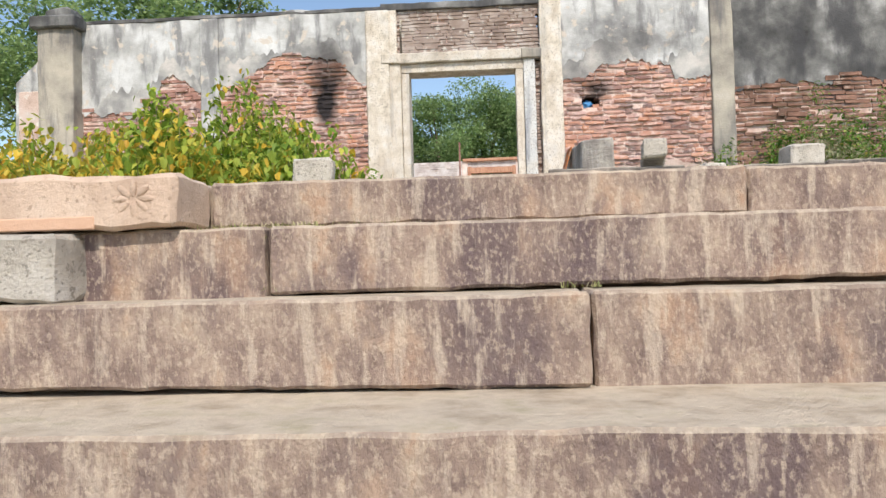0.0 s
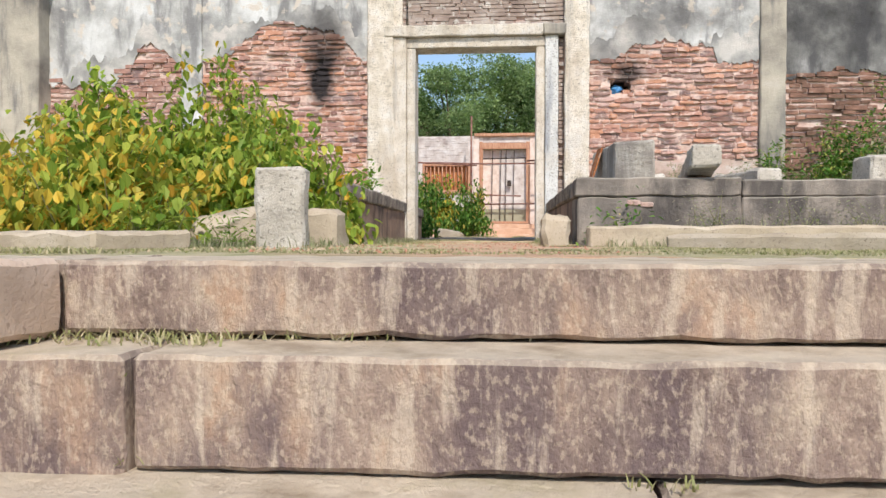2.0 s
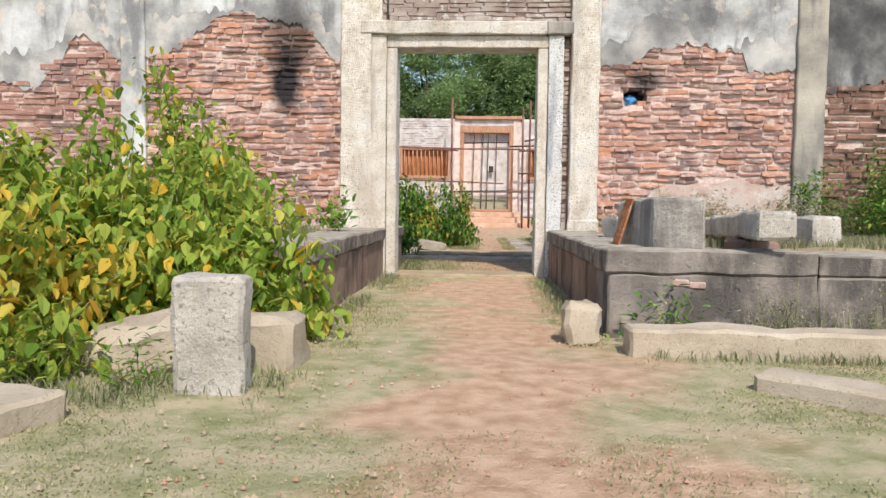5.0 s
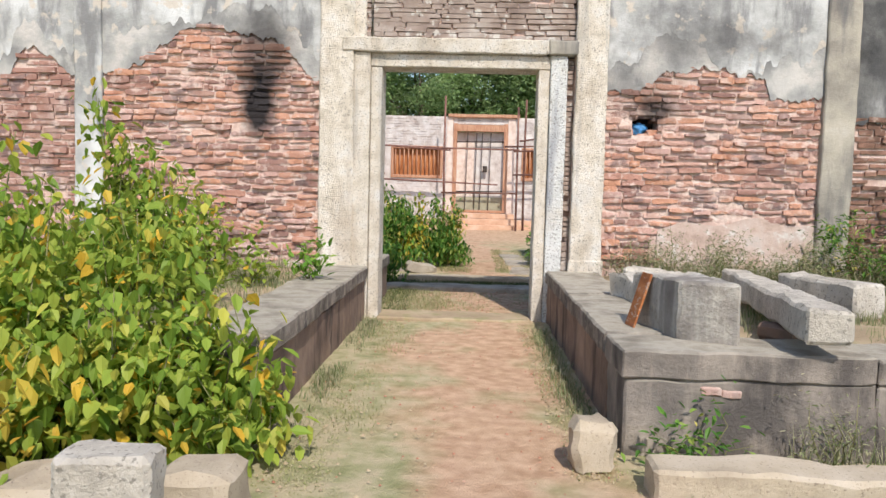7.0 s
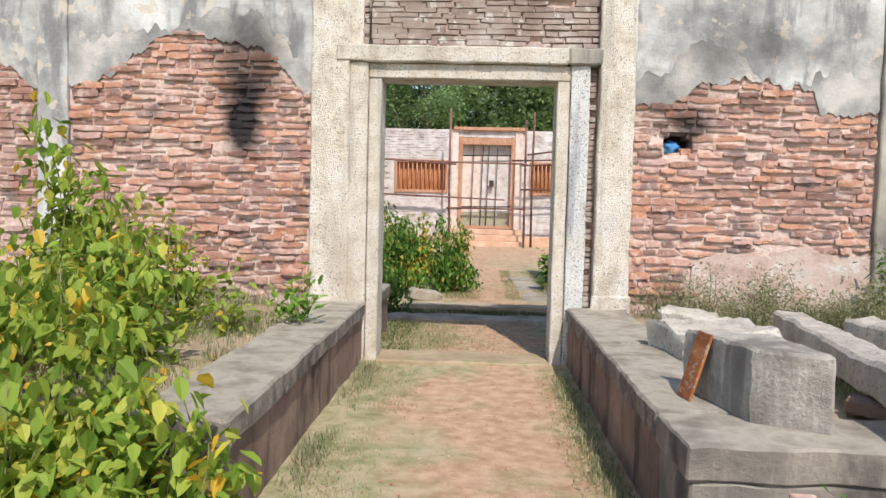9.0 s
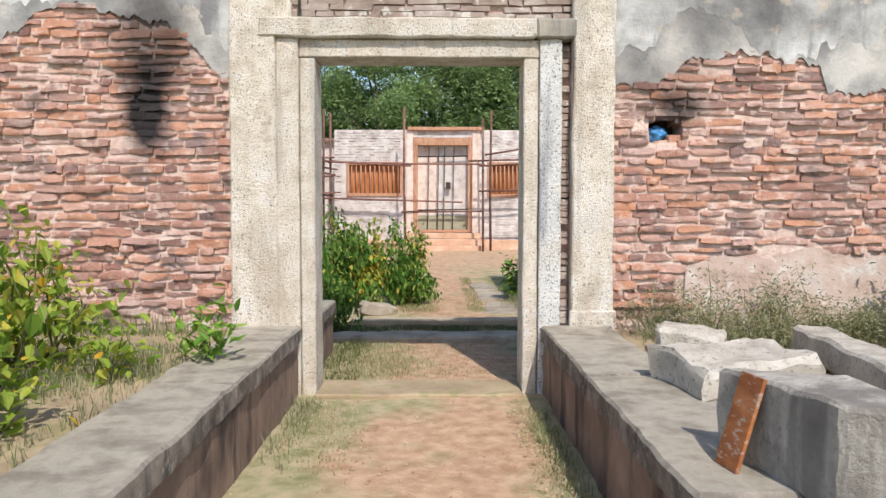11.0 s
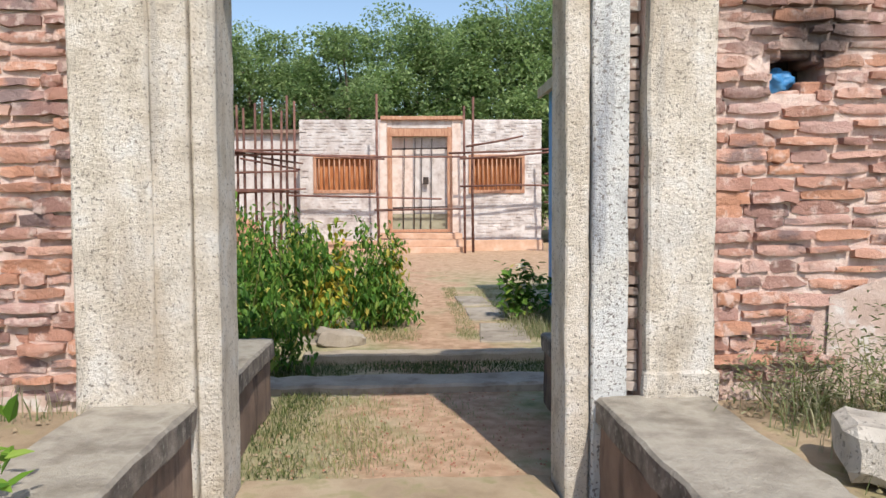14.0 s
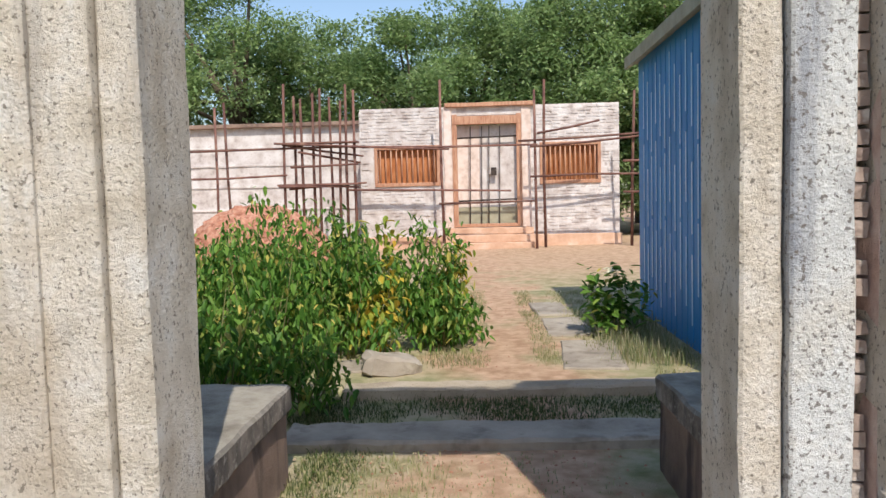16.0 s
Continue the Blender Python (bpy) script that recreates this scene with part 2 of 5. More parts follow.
M_bark = mat("bark", [(0.3, (0.08, 0.06, 0.04)), (0.7, (0.2, 0.16, 0.12))], scale=8, stretch=(3, 3, 0.6), bump=0.6)
M_stem = mat("green_stem", [(0.3, (0.13, 0.16, 0.05)), (0.7, (0.27, 0.24, 0.12))], scale=8, bump=0.2)
M_pole = mat("scaffold_pole", [(0.3, (0.10, 0.05, 0.045)), (0.55, (0.20, 0.105, 0.085)), (0.75, (0.30, 0.19, 0.14))], scale=4, bump=0.3, rand=0.25, coord="obj")
M_flower = mat("cream_petal", [(0.3, (0.75, 0.68, 0.42)), (0.7, (0.82, 0.8, 0.66))], scale=20, bump=0, trans=0.3)
M_white = mat("white_brickwork", [(0.3, (0.40, 0.34, 0.32)), (0.45, (0.58, 0.53, 0.51)), (0.6, (0.70, 0.67, 0.66)), (0.75, (0.76, 0.74, 0.73))], scale=3.5, detail=14, bump=0.8, bump_scale=9, rand=0.1, spot=(0.36, 0.28, 0.25), spot_scale=7, spot_cut=(0.58, 0.68), spot_amount=0.55)
M_pinkwash = mat("pink_wash", [(0.3, (0.50, 0.30, 0.20)), (0.55, (0.64, 0.43, 0.31)), (0.75, (0.72, 0.58, 0.48))], scale=2.5, bump=0.4)
M_palewash = mat("pale_pink_wash", [(0.3, (0.52, 0.40, 0.34)), (0.5, (0.68, 0.56, 0.50)), (0.7, (0.74, 0.66, 0.62))], scale=5, detail=12, bump=0.6, bump_scale=12)
M_teak = mat("orange_teak", [(0.3, (0.26, 0.085, 0.03)), (0.5, (0.42, 0.16, 0.06)), (0.7, (0.52, 0.25, 0.12))], scale=5, stretch=(4, 4, 0.6), bump=0.15, rough=0.6, rand=0.15)
M_teakd = mat("frame_teak", [(0.3, (0.30, 0.13, 0.08)), (0.5, (0.46, 0.25, 0.16)), (0.7, (0.55, 0.35, 0.24))], scale=5, stretch=(4, 4, 0.6), bump=0.15, rough=0.6)
M_iron = mat("dark_iron", [(0.3, (0.03, 0.025, 0.025)), (0.7, (0.09, 0.07, 0.06))], scale=8, bump=0.2, rough=0.6, metal=0.4)
M_blue = mat("blue_sheet", [(0.3, (0.035, 0.22, 0.52)), (0.6, (0.05, 0.27, 0.60)), (0.75, (0.08, 0.31, 0.64))], scale=1.4, bump=0, rough=0.5)
M_plastic = mat("blue_plastic", [(0.3, (0.04, 0.16, 0.36)), (0.5, (0.06, 0.24, 0.52)), (0.62, (0.13, 0.36, 0.62)), (0.75, (0.35, 0.52, 0.68))], scale=14, bump=0.2, bump_scale=60, rough=0.35)
M_bluel = mat("blue_rib", [(0.3, (0.45, 0.68, 0.86)), (0.7, (0.72, 0.82, 0.9))], scale=5, stretch=(1, 1, 0.4), bump=0, rough=0.4)
M_trim = mat("shed_trim", [(0.3, (0.28, 0.26, 0.18)), (0.7, (0.42, 0.40, 0.30))], scale=5, bump=0.1, rough=0.6)
M_rust = mat("orange_board", [(0.3, (0.22, 0.075, 0.03)), (0.6, (0.42, 0.16, 0.06)), (0.75, (0.50, 0.28, 0.16))], scale=6, stretch=(1, 1, 3), bump=0.3, spot=(0.45, 0.33, 0.26), spot_scale=20)
M_heap = mat("brick_rubble", [(0.3, (0.22, 0.09, 0.06)), (0.5, (0.38, 0.18, 0.12)), (0.7, (0.50, 0.29, 0.2))], scale=7, detail=12, bump=1.0, bump_scale=12, rand=0.2, spot=(0.50, 0.31, 0.23), spot_scale=14, spot_cut=(0.56, 0.62))
M_soil = mat("soil_bed", [(0.3, (0.26, 0.20, 0.13)), (0.5, (0.42, 0.325, 0.22)), (0.7, (0.52, 0.43, 0.30))], scale=2.5, detail=12, bump=0.7, bump_scale=30, spot=(0.24, 0.24, 0.10), spot_scale=5, spot_cut=(0.52, 0.64), spot_amount=0.6)


def add_soot(m, spots):
    """Smoke stains on the wall: (x, z, half width, half height, strength)."""
    N, L = m.node_tree.nodes, m.node_tree.links
    b = N["Principled BSDF"]
    geo = N.new("ShaderNodeNewGeometry")
    nz = N.new("ShaderNodeTexNoise")
    nz.inputs["Scale"].default_value, nz.inputs["Detail"].default_value = 6.0, 8
    L.new(geo.outputs["Position"], nz.inputs["Vector"])
    for x, z, w, h, strength in spots:
        old = b.inputs["Base Color"].links[0].from_socket
        mp = N.new("ShaderNodeMapping")
        mp.vector_type = "TEXTURE"
        mp.inputs["Location"].default_value, mp.inputs["Scale"].default_value = (x, 0, z), (w, 50, h)
        L.new(geo.outputs["Position"], mp.inputs["Vector"])
        ln = N.new("ShaderNodeVectorMath")
        ln.operation = "LENGTH"
        L.new(mp.outputs[0], ln.inputs[0])
        ad = N.new("ShaderNodeMath")
        ad.operation = "ADD"
        L.new(ln.outputs["Value"], ad.inputs[0])
        L.new(nz.outputs[0], ad.inputs[1])
        mr = N.new("ShaderNodeMapRange")
        mr.inputs[1].default_value, mr.inputs[2].default_value = 1.75, 1.0
        mr.inputs[3].default_value, mr.inputs[4].default_value = 0.0, strength
        L.new(ad.outputs[0], mr.inputs[0])
        mx = N.new("ShaderNodeMix")
        mx.data_type = "RGBA"
        L.new(mr.outputs[0], mx.inputs[0])
        L.new(old, mx.inputs[6])
        mx.inputs[7].default_value = (0.035, 0.030, 0.032, 1)
        L.new(mx.outputs[2], b.inputs["Base Color"])


SOOT = ((-2.03, 2.14, 0.19, 0.40, 1.0), (-1.98, 2.66, 0.34, 0.42, 0.75), (1.93, 2.14, 0.20, 0.16, 0.8), (5.3, 2.05, 0.35, 0.4, 0.8), (2.4, 2.82, 0.95, 0.22, 0.4), (1.75, 2.38, 0.5, 0.25, 0.35))
for stained in (M_brick, M_mortar, M_under, M_plaster):
    add_soot(stained, SOOT)


def ground_material():
    """Trodden red earth along the walked line, dry grass to both sides."""
    m = mat("trodden_ground", [(0.3, (0.21, 0.225, 0.10)), (0.44, (0.325, 0.315, 0.17)), (0.54, (0.43, 0.38, 0.24)), (0.64, (0.50, 0.415, 0.28)), (0.75, (0.30, 0.30, 0.14))],
            scale=4.5, detail=14, bump=0.8, bump_scale=34)
    nt = m.node_tree
    N, L = nt.nodes, nt.links
    b = N["Principled BSDF"]
    old = b.inputs["Base Color"].links[0].from_socket
    geo = N.new("ShaderNodeNewGeometry")
    sep = N.new("ShaderNodeSeparateXYZ")
    L.new(geo.outputs["Position"], sep.inputs[0])
    nz = N.new("ShaderNodeTexNoise")
    nz.inputs["Scale"].default_value, nz.inputs["Detail"].default_value = 1.3, 8
    L.new(geo.outputs["Position"], nz.inputs["Vector"])

    def math_node(op, a, c):
        x = N.new("ShaderNodeMath")
        x.operation = op
        for i, v in enumerate((a, c)):
            if isinstance(v, (int, float)):
                x.inputs[i].default_value = v
            else:
                L.new(v, x.inputs[i])
        return x.outputs[0]

    off = math_node("ABSOLUTE", math_node("SUBTRACT", sep.outputs[0], 0.32), 0)
    off = math_node("ADD", off, math_node("MULTIPLY", math_node("SUBTRACT", nz.outputs[0], 0.5), 2.6))
    r = N.new("ShaderNodeMapRange")
    r.inputs[1].default_value, r.inputs[2].default_value = 0.75, 0.25
    r.clamp = True
    L.new(off, r.inputs[0])
    far = N.new("ShaderNodeMapRange")
    far.inputs[1].default_value, far.inputs[2].default_value = 9.0, 13.0
    L.new(sep.outputs[1], far.inputs[0])
    fac = math_node("MAXIMUM", math_node("MULTIPLY", r.outputs[0], 0.85), math_node("MULTIPLY", far.outputs[0], 0.75))
    nz2 = N.new("ShaderNodeTexNoise")
    nz2.inputs["Scale"].default_value, nz2.inputs["Detail"].default_value = 9, 8
    L.new(geo.outputs["Position"], nz2.inputs["Vector"])
    cr = N.new("ShaderNodeValToRGB")
    cr.color_ramp.elements[0].position, cr.color_ramp.elements[0].color = 0.32, (0.42, 0.245, 0.16, 1)
    cr.color_ramp.elements[1].position, cr.color_ramp.elements[1].color = 0.68, (0.64, 0.43, 0.30, 1)
    L.new(nz2.outputs[0], cr.inputs[0])
    x = N.new("ShaderNodeMix")
    x.data_type = "RGBA"
    L.new(fac, x.inputs[0])
    L.new(old, x.inputs[6])
    L.new(cr.outputs[0], x.inputs[7])
    L.new(x.outputs[2], b.inputs["Base Color"])
    return m


M_ground = ground_material()


# ---- building helpers ----
def link_mesh(name, bm, material, parent=None, label=""):
    me = bpy.data.meshes.new(name)
    bm.normal_update()
    bm.to_mesh(me)
    bm.free()
    me.materials.append(material)
    ob = new(name, me)
    if parent:
        ob.parent = parent
    if label:
        ob["label"] = label
    return ob


part = link_mesh


def data_mesh(name, verts, faces, material, parent=None, label=""):
    me = bpy.data.meshes.new(name)
    me.from_pydata(verts, [], faces)
    me.update()
    me.materials.append(material)
    ob = new(name, me)
    if parent:
        ob.parent = parent
    if label:
        ob["label"] = label
    return ob


def empty(name, m, label, category, group="", kind=""):
    ob = new(name)
    ob.matrix_world = m
    return tagged(ob, label, category, group, kind)


def box(x0, x1, y0, y1, z0, z1, bevel=0.0, bm=None):
    bm = bm or bmesh.new()
    made = bmesh.ops.create_cube(bm, size=1.0, matrix=Matrix.Translation(((x0 + x1) / 2, (y0 + y1) / 2, (z0 + z1) / 2)) @ Matrix.Diagonal((x1 - x0, y1 - y0, z1 - z0, 1)))
    if bevel:
        edges = {e for v in made["verts"] for e in v.link_edges}
        bmesh.ops.bevel(bm, geom=list(edges), offset=bevel, segments=2, affect="EDGES", profile=0.6)
    return bm


def rough_box(x0, x1, y0, y1, z0, z1, cell=0.12, amount=0.012, bevel=0.02, seed=0.0, top_wave=0.0):
    """A hewn stone: bevelled, cut into cells and pushed about by noise."""
    bm = bmesh.new()
    nx, ny, nz = [max(1, min(60, int(round(d / cell)))) for d in (x1 - x0, y1 - y0, z1 - z0)]
    bmesh.ops.create_cube(bm, size=1.0, matrix=Matrix.Translation(((x0 + x1) / 2, (y0 + y1) / 2, (z0 + z1) / 2)) @ Matrix.Diagonal((x1 - x0, y1 - y0, z1 - z0, 1)))
    bmesh.ops.bevel(bm, geom=list(bm.edges), offset=bevel * 0.75, segments=1, affect="EDGES")
    for axis, n, lo, hi in ((0, nx, x0, x1), (1, ny, y0, y1), (2, nz, z0, z1)):
        for i in range(1, n):
            co, no = [0, 0, 0], [0, 0, 0]
            co[axis], no[axis] = lo + (hi - lo) * i / n, 1
            bmesh.ops.bisect_plane(bm, geom=bm.verts[:] + bm.edges[:] + bm.faces[:], plane_co=co, plane_no=no)
    for v in bm.verts:
        p = v.co * 3.1 + Vector((seed * 7.3, seed * 3.1, seed))
        q = v.co * 11.0 + Vector((seed, seed * 5.0, 2.0))
        d = noise.noise_vector(p) * amount + noise.noise_vector(q) * amount * 0.7
        rim = sum(1 for t, lo, hi in ((v.co.x, x0, x1), (v.co.y, y0, y1), (v.co.z, z0, z1)) if min(t - lo, hi - t) < bevel * 0.8)
        if rim > 1:
            d += noise.noise_vector(q * 2.3) * bevel * 0.45
        v.co += d
        if top_wave and v.co.z > (z0 + z1) / 2:
            v.co.z += noise.noise(Vector((v.co.x * 0.9, seed, 0))) * top_wave
    for f in bm.faces:
        f.smooth = True
    for e in bm.edges:
        if e.is_manifold and e.calc_face_angle(0) > 0.42:
            e.smooth = False
    return bm


def stone(name, m, size, material, label, category, seed, amount=0.02, cell=0.1, bevel=0.025, group=""):
    """A loose hewn stone lying on its base at the pose m."""
    sx, sy, sz = size
    ob = link_mesh(name, rough_box(-sx / 2, sx / 2, -sy / 2, sy / 2, 0, sz, cell, amount, bevel, seed), material)
    ob.matrix_world = m
    return tagged(ob, label, category, group)


def tube(points, radii, sides=6, bm=None):
    """A tapered tube along points."""
    bm = bm or bmesh.new()
    rings = []
    for i, p in enumerate(points):
        p = Vector(p)
        a = Vector(points[max(i - 1, 0)])
        c = Vector(points[min(i + 1, len(points) - 1)])
        q = (c - a).to_track_quat("Z", "Y")
        rings.append([bm.verts.new(p + q @ Vector((radii[i] * math.cos(2 * math.pi * k / sides), radii[i] * math.sin(2 * math.pi * k / sides), 0))) for k in range(sides)])
    for r0, r1 in zip(rings, rings[1:]):
        for k in range(sides):
            f = bm.faces.new((r0[k], r0[(k + 1) % sides], r1[(k + 1) % sides], r1[k]))
            f.smooth = True
    bm.faces.new(rings[0][::-1])
    bm.faces.new(rings[-1])
    return bm


rng = np.random.default_rng(7)


def leaf_mesh(name, centres, sizes, material, parent, droop=0.5, slim=0.75, label="", fold=True):
    """Many small leaves, each folded along its midrib and pointing its own way."""
    n = len(centres)
    az = rng.uniform(0, 2 * math.pi, n)
    pit = -droop + rng.normal(0, 0.45, n)
    d = np.stack([np.cos(az) * np.cos(pit), np.sin(az) * np.cos(pit), np.sin(pit)], 1)
    side = np.stack([-np.sin(az), np.cos(az), rng.normal(0, 0.35, n)], 1)
    side /= np.linalg.norm(side, axis=1)[:, None]
    up = np.cross(d, side)
    s = sizes[:, None]
    c = centres
    if fold:
        w = slim * 0.5
        pts = [c, c + d * s * 0.28 + side * s * w + up * s * 0.08, c + d * s * 0.68 + side * s * w * 0.72 + up * s * 0.06, c + d * s - up * s * 0.05,
               c + d * s * 0.68 - side * s * w * 0.72 + up * s * 0.06, c + d * s * 0.28 - side * s * w + up * s * 0.08]
        verts = np.stack(pts, 1).reshape(-1, 3)
        k = np.arange(n) * 6
        faces = np.concatenate([np.stack([k, k + 1, k + 2, k + 3], 1), np.stack([k, k + 3, k + 4, k + 5], 1)])
    else:
        w = slim * 0.5
        pts = [c, c + d * s * 0.5 + side * s * w, c + d * s, c + d * s * 0.5 - side * s * w]
        verts = np.stack(pts, 1).reshape(-1, 3)
        k = np.arange(n) * 4
        faces = np.stack([k, k + 1, k + 2, k + 3], 1)
    return data_mesh(name, verts.tolist(), faces.tolist(), material, parent, label)


def shrub(x, y, z, radius, height, count, size, material, label, seed, name="shrub", spikes=6, droop=0.5, group="", slim=0.75):
    """Upright stems that spread from one foot, each hung with leaves."""
    r = random.Random(seed)
    thing = empty(name, pose(x, y, z), label, "shrub", group)
    stems = bmesh.new()
    pts = []
    n_stem = max(5, spikes)
    for i in range(n_stem):
        a = r.uniform(0, 2 * math.pi)
        d = radius * math.sqrt(r.random())
        h = height * (1 - 0.45 * (d / radius) ** 2) * r.uniform(0.45, 1.05) * (1.3 if i % 5 == 0 else 1.0)
        foot = Vector((math.cos(a) * d * 0.45, math.sin(a) * d * 0.45, 0))
        tip = Vector((math.cos(a) * d, math.sin(a) * d, h))
        mid = (foot + tip) / 2 + Vector((r.uniform(-0.1, 0.1), r.uniform(-0.1, 0.1), h * 0.08))
        w = 0.0085 * min(1.0, 0.25 + height * 0.7)
        tube([foot, mid, tip], [w, w * 0.7, w * 0.25], 4, stems)
        per = count // n_stem
        for k in range(per):
            t = r.uniform(0.12, 1.0) ** 0.75
            p = foot * (1 - t) ** 2 + mid * 2 * t * (1 - t) + tip * t * t
            spread = 0.05 + 0.20 * radius * (1.15 - t)
            pts.append((p.x + r.gauss(0, spread), p.y + r.gauss(0, spread), max(0.03, p.z + r.gauss(0, 0.06))))
    part("stem", stems, M_stem, thing)["kind"] = "stuff"
    c = np.array(pts)
    sizes = rng.uniform(0.6, 1.25, len(c)) * size
    leaf_mesh("foliage", c, sizes, material, thing, droop=droop, slim=slim)["kind"] = "stuff"
    return thing


def tuft_stuff(name, boxes, density, height, material, label, lean=0.35):
    """Thin blades scattered over patches (x0, x1, y0, y1, z)."""
    verts, faces = [], []
    r = random.Random(len(name) + int(density))
    for x0, x1, y0, y1, z in boxes:
        for _ in range(int((x1 - x0) * (y1 - y0) * density)):
            x, y = r.uniform(x0, x1), r.uniform(y0, y1)
            e = min(x - x0, x1 - x, y - y0, y1 - y) / (0.3 * min(x1 - x0, y1 - y0))
            if r.random() > e + 0.12 + 0.5 * noise.noise(Vector((x * 3, y * 3, 5))):
                continue
            if noise.noise(Vector((x * 1.7, y * 1.7, z))) < r.uniform(-0.45, 0.35):
                continue
            a = r.uniform(0, 6.283)
            h = height * r.uniform(0.35, 1.3)
            w = 0.0022 + 0.002 * r.random()
            lx, ly = math.cos(a) * h * r.uniform(0, lean * 2), math.sin(a) * h * r.uniform(0, lean * 2)
            wx, wy = -math.sin(a) * w, math.cos(a) * w
            k = len(verts)
            verts += [(x - wx, y - wy, z), (x + wx, y + wy, z), (x + lx * 0.4 + wx * 0.7, y + ly * 0.4 + wy * 0.7, z + h * 0.6), (x + lx * 0.4 - wx * 0.7, y + ly * 0.4 - wy * 0.7, z + h * 0.6), (x + lx, y + ly, z + h)]
            faces += [(k, k + 1, k + 2, k + 3), (k + 3, k + 2, k + 4)]
    return tagged(data_mesh(name, verts, faces, material), label, "grass", kind="stuff")


# ---- ground ----
def ground_height(x, y):
    up = min(1.0, max(0.0, (y + 8.9) / 0.9)) if abs(x) > 7 else (1.0 if y > -7.95 else 0.0)
    z = -1.78 * (1 - up) - 0.006
    if -7.95 < y < -7.43 and abs(x) < 7.4:
        z -= 0.15
    if y > 3.40:
        z += 0.065 * min(1.0, (y - 3.40) / 0.1)
    return z


def build_ground():
    xs = sorted({*np.linspace(-9, 9, 73).tolist(), *(s * v for s in (-1, 1) for v in (12, 20, 40, 90, 300, 1500))})
    ys = sorted({*np.linspace(-14, 20, 137).tolist(), -7.96, -7.94, -7.44, -7.42, 3.40, 3.50, -20, -60, -300, -1500, 25, 40, 90, 300, 1500})
    verts, faces = [], []
    for y in ys:
        for x in xs:
            b = noise.noise(Vector((x * 0.9, y * 0.9, 0))) * 0.02 if abs(x) < 9 and -14 < y < 20 else 0
            verts.append((x, y, ground_height(x, y) + b))
    w = len(xs)
    for j in range(len(ys) - 1):
        for i in range(w - 1):
            k = j * w + i
            faces.append((k, k + 1, k + w + 1, k + w))
    ob = data_mesh("ground", verts, faces, M_ground)
    tagged(ob, "trodden red earth with dry grass at its sides", "ground", kind="structure")


build_ground()

# ---- stone steps in front of the terrace ----
STEPS = (  # top z, front y, back y, base z, joints x
    (-0.005, -8.02, -7.40, -0.20, (-7.5, -4.3, -0.78, 1.40, 4.6, 7.5)),
    (-0.205, -8.30, -7.85, -0.455, (-7.5, -3.6, -0.47, 3.6, 7.5)),
    (-0.47, -8.68, -8.1, -0.765, (-7.5, -2.6, 0.695, 4.2, 7.5)),
    (-0.775, -9.34, -8.5, -1.07, (-7.5, -4.0, 1.9, 7.5)),
    (-1.08, -9.95, -9.15, -1.39, (-7.5, -2.2, 2.8, 7.5)),
    (-1.40, -10.55, -9.75, -1.80, (-7.5, -3.1, 1.2, 7.5)),
)


GAPS = {(0, 2): (0.026, 0.020), (1, 2): (0.008, 0.030), (2, 1): (0.058, 0.004), (3, 1): (0.016, 0.024)}  # open joints under blocks


def build_steps():
    thing = empty("stone_steps", pose(0, 0, 0), "wide flight of weathered reddish granite steps with open joints", "steps")
    for top, y0, y1, base, joints in STEPS:
        part("step_core", box(-7.4, 7.4, y0 + 0.14, -7.6, -1.79, top - 0.06), M_dark, thing)
    for k, (top, y0, y1, base, joints) in enumerate(STEPS):
        for i, (a, c) in enumerate(zip(joints, joints[1:])):
            g = 0.004 + 0.005 * ((i + k) % 2)
            dy = 0.025 * math.sin(i * 2.3 + k * 1.7)
            near = abs((a + c) / 2) < 4
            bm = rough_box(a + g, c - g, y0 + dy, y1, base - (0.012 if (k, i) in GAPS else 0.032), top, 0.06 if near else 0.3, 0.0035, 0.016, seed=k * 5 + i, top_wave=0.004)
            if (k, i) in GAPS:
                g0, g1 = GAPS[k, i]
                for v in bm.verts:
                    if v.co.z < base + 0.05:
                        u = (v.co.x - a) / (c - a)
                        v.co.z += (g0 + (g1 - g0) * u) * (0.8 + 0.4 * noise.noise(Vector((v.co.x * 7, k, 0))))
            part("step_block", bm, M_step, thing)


build_steps()
# pale carved stones set on the flight beside the block joints
carved = stone("carved_stone", pose(-2.0, -8.21, -0.20, 0, 0, 0.5), (2.42, 0.36, 0.205), M_carved, "pale pinkish carved edging stone resting on a step", "stone", 31, 0.008, 0.08)
# The sunk groove is a flat strip; its shade is in the colour.
part("groove_band", rough_box(-1.2, 0.90, -0.188, -0.17, 0.0, 0.05, 0.2, 0.004, 0.006, 2), M_pinkwash, carved, "brown lower band, recess shade put into its colour")
for k in range(8):
    petal = bmesh.new()
    bmesh.ops.create_uvsphere(petal, u_segments=10, v_segments=6, radius=1.0)
    a = math.pi * k / 4
    petal.transform(Matrix.Translation((1.05 + 0.05 * math.cos(a), -0.176, 0.11 + 0.04 * math.sin(a))) @ Matrix.Rotation(-a, 4, "Y") @ Matrix.Diagonal((0.034, 0.009, 0.013, 1)))
    part("petal", petal, M_carved, carved)
stone("carved_stone", pose(-1.39, -8.40, -0.465, 0, 0, 0), (0.44, 0.26, 0.245), M_block, "pale broken stone fragment on a step", "stone", 32, 0.02, 0.07)
stone("carved_stone", pose(-2.2, -8.42, -0.465, 0, 0, 1), (1.1, 0.26, 0.24), M_carved, "pale carved stone length on a step", "stone", 33, 0.012, 0.08)


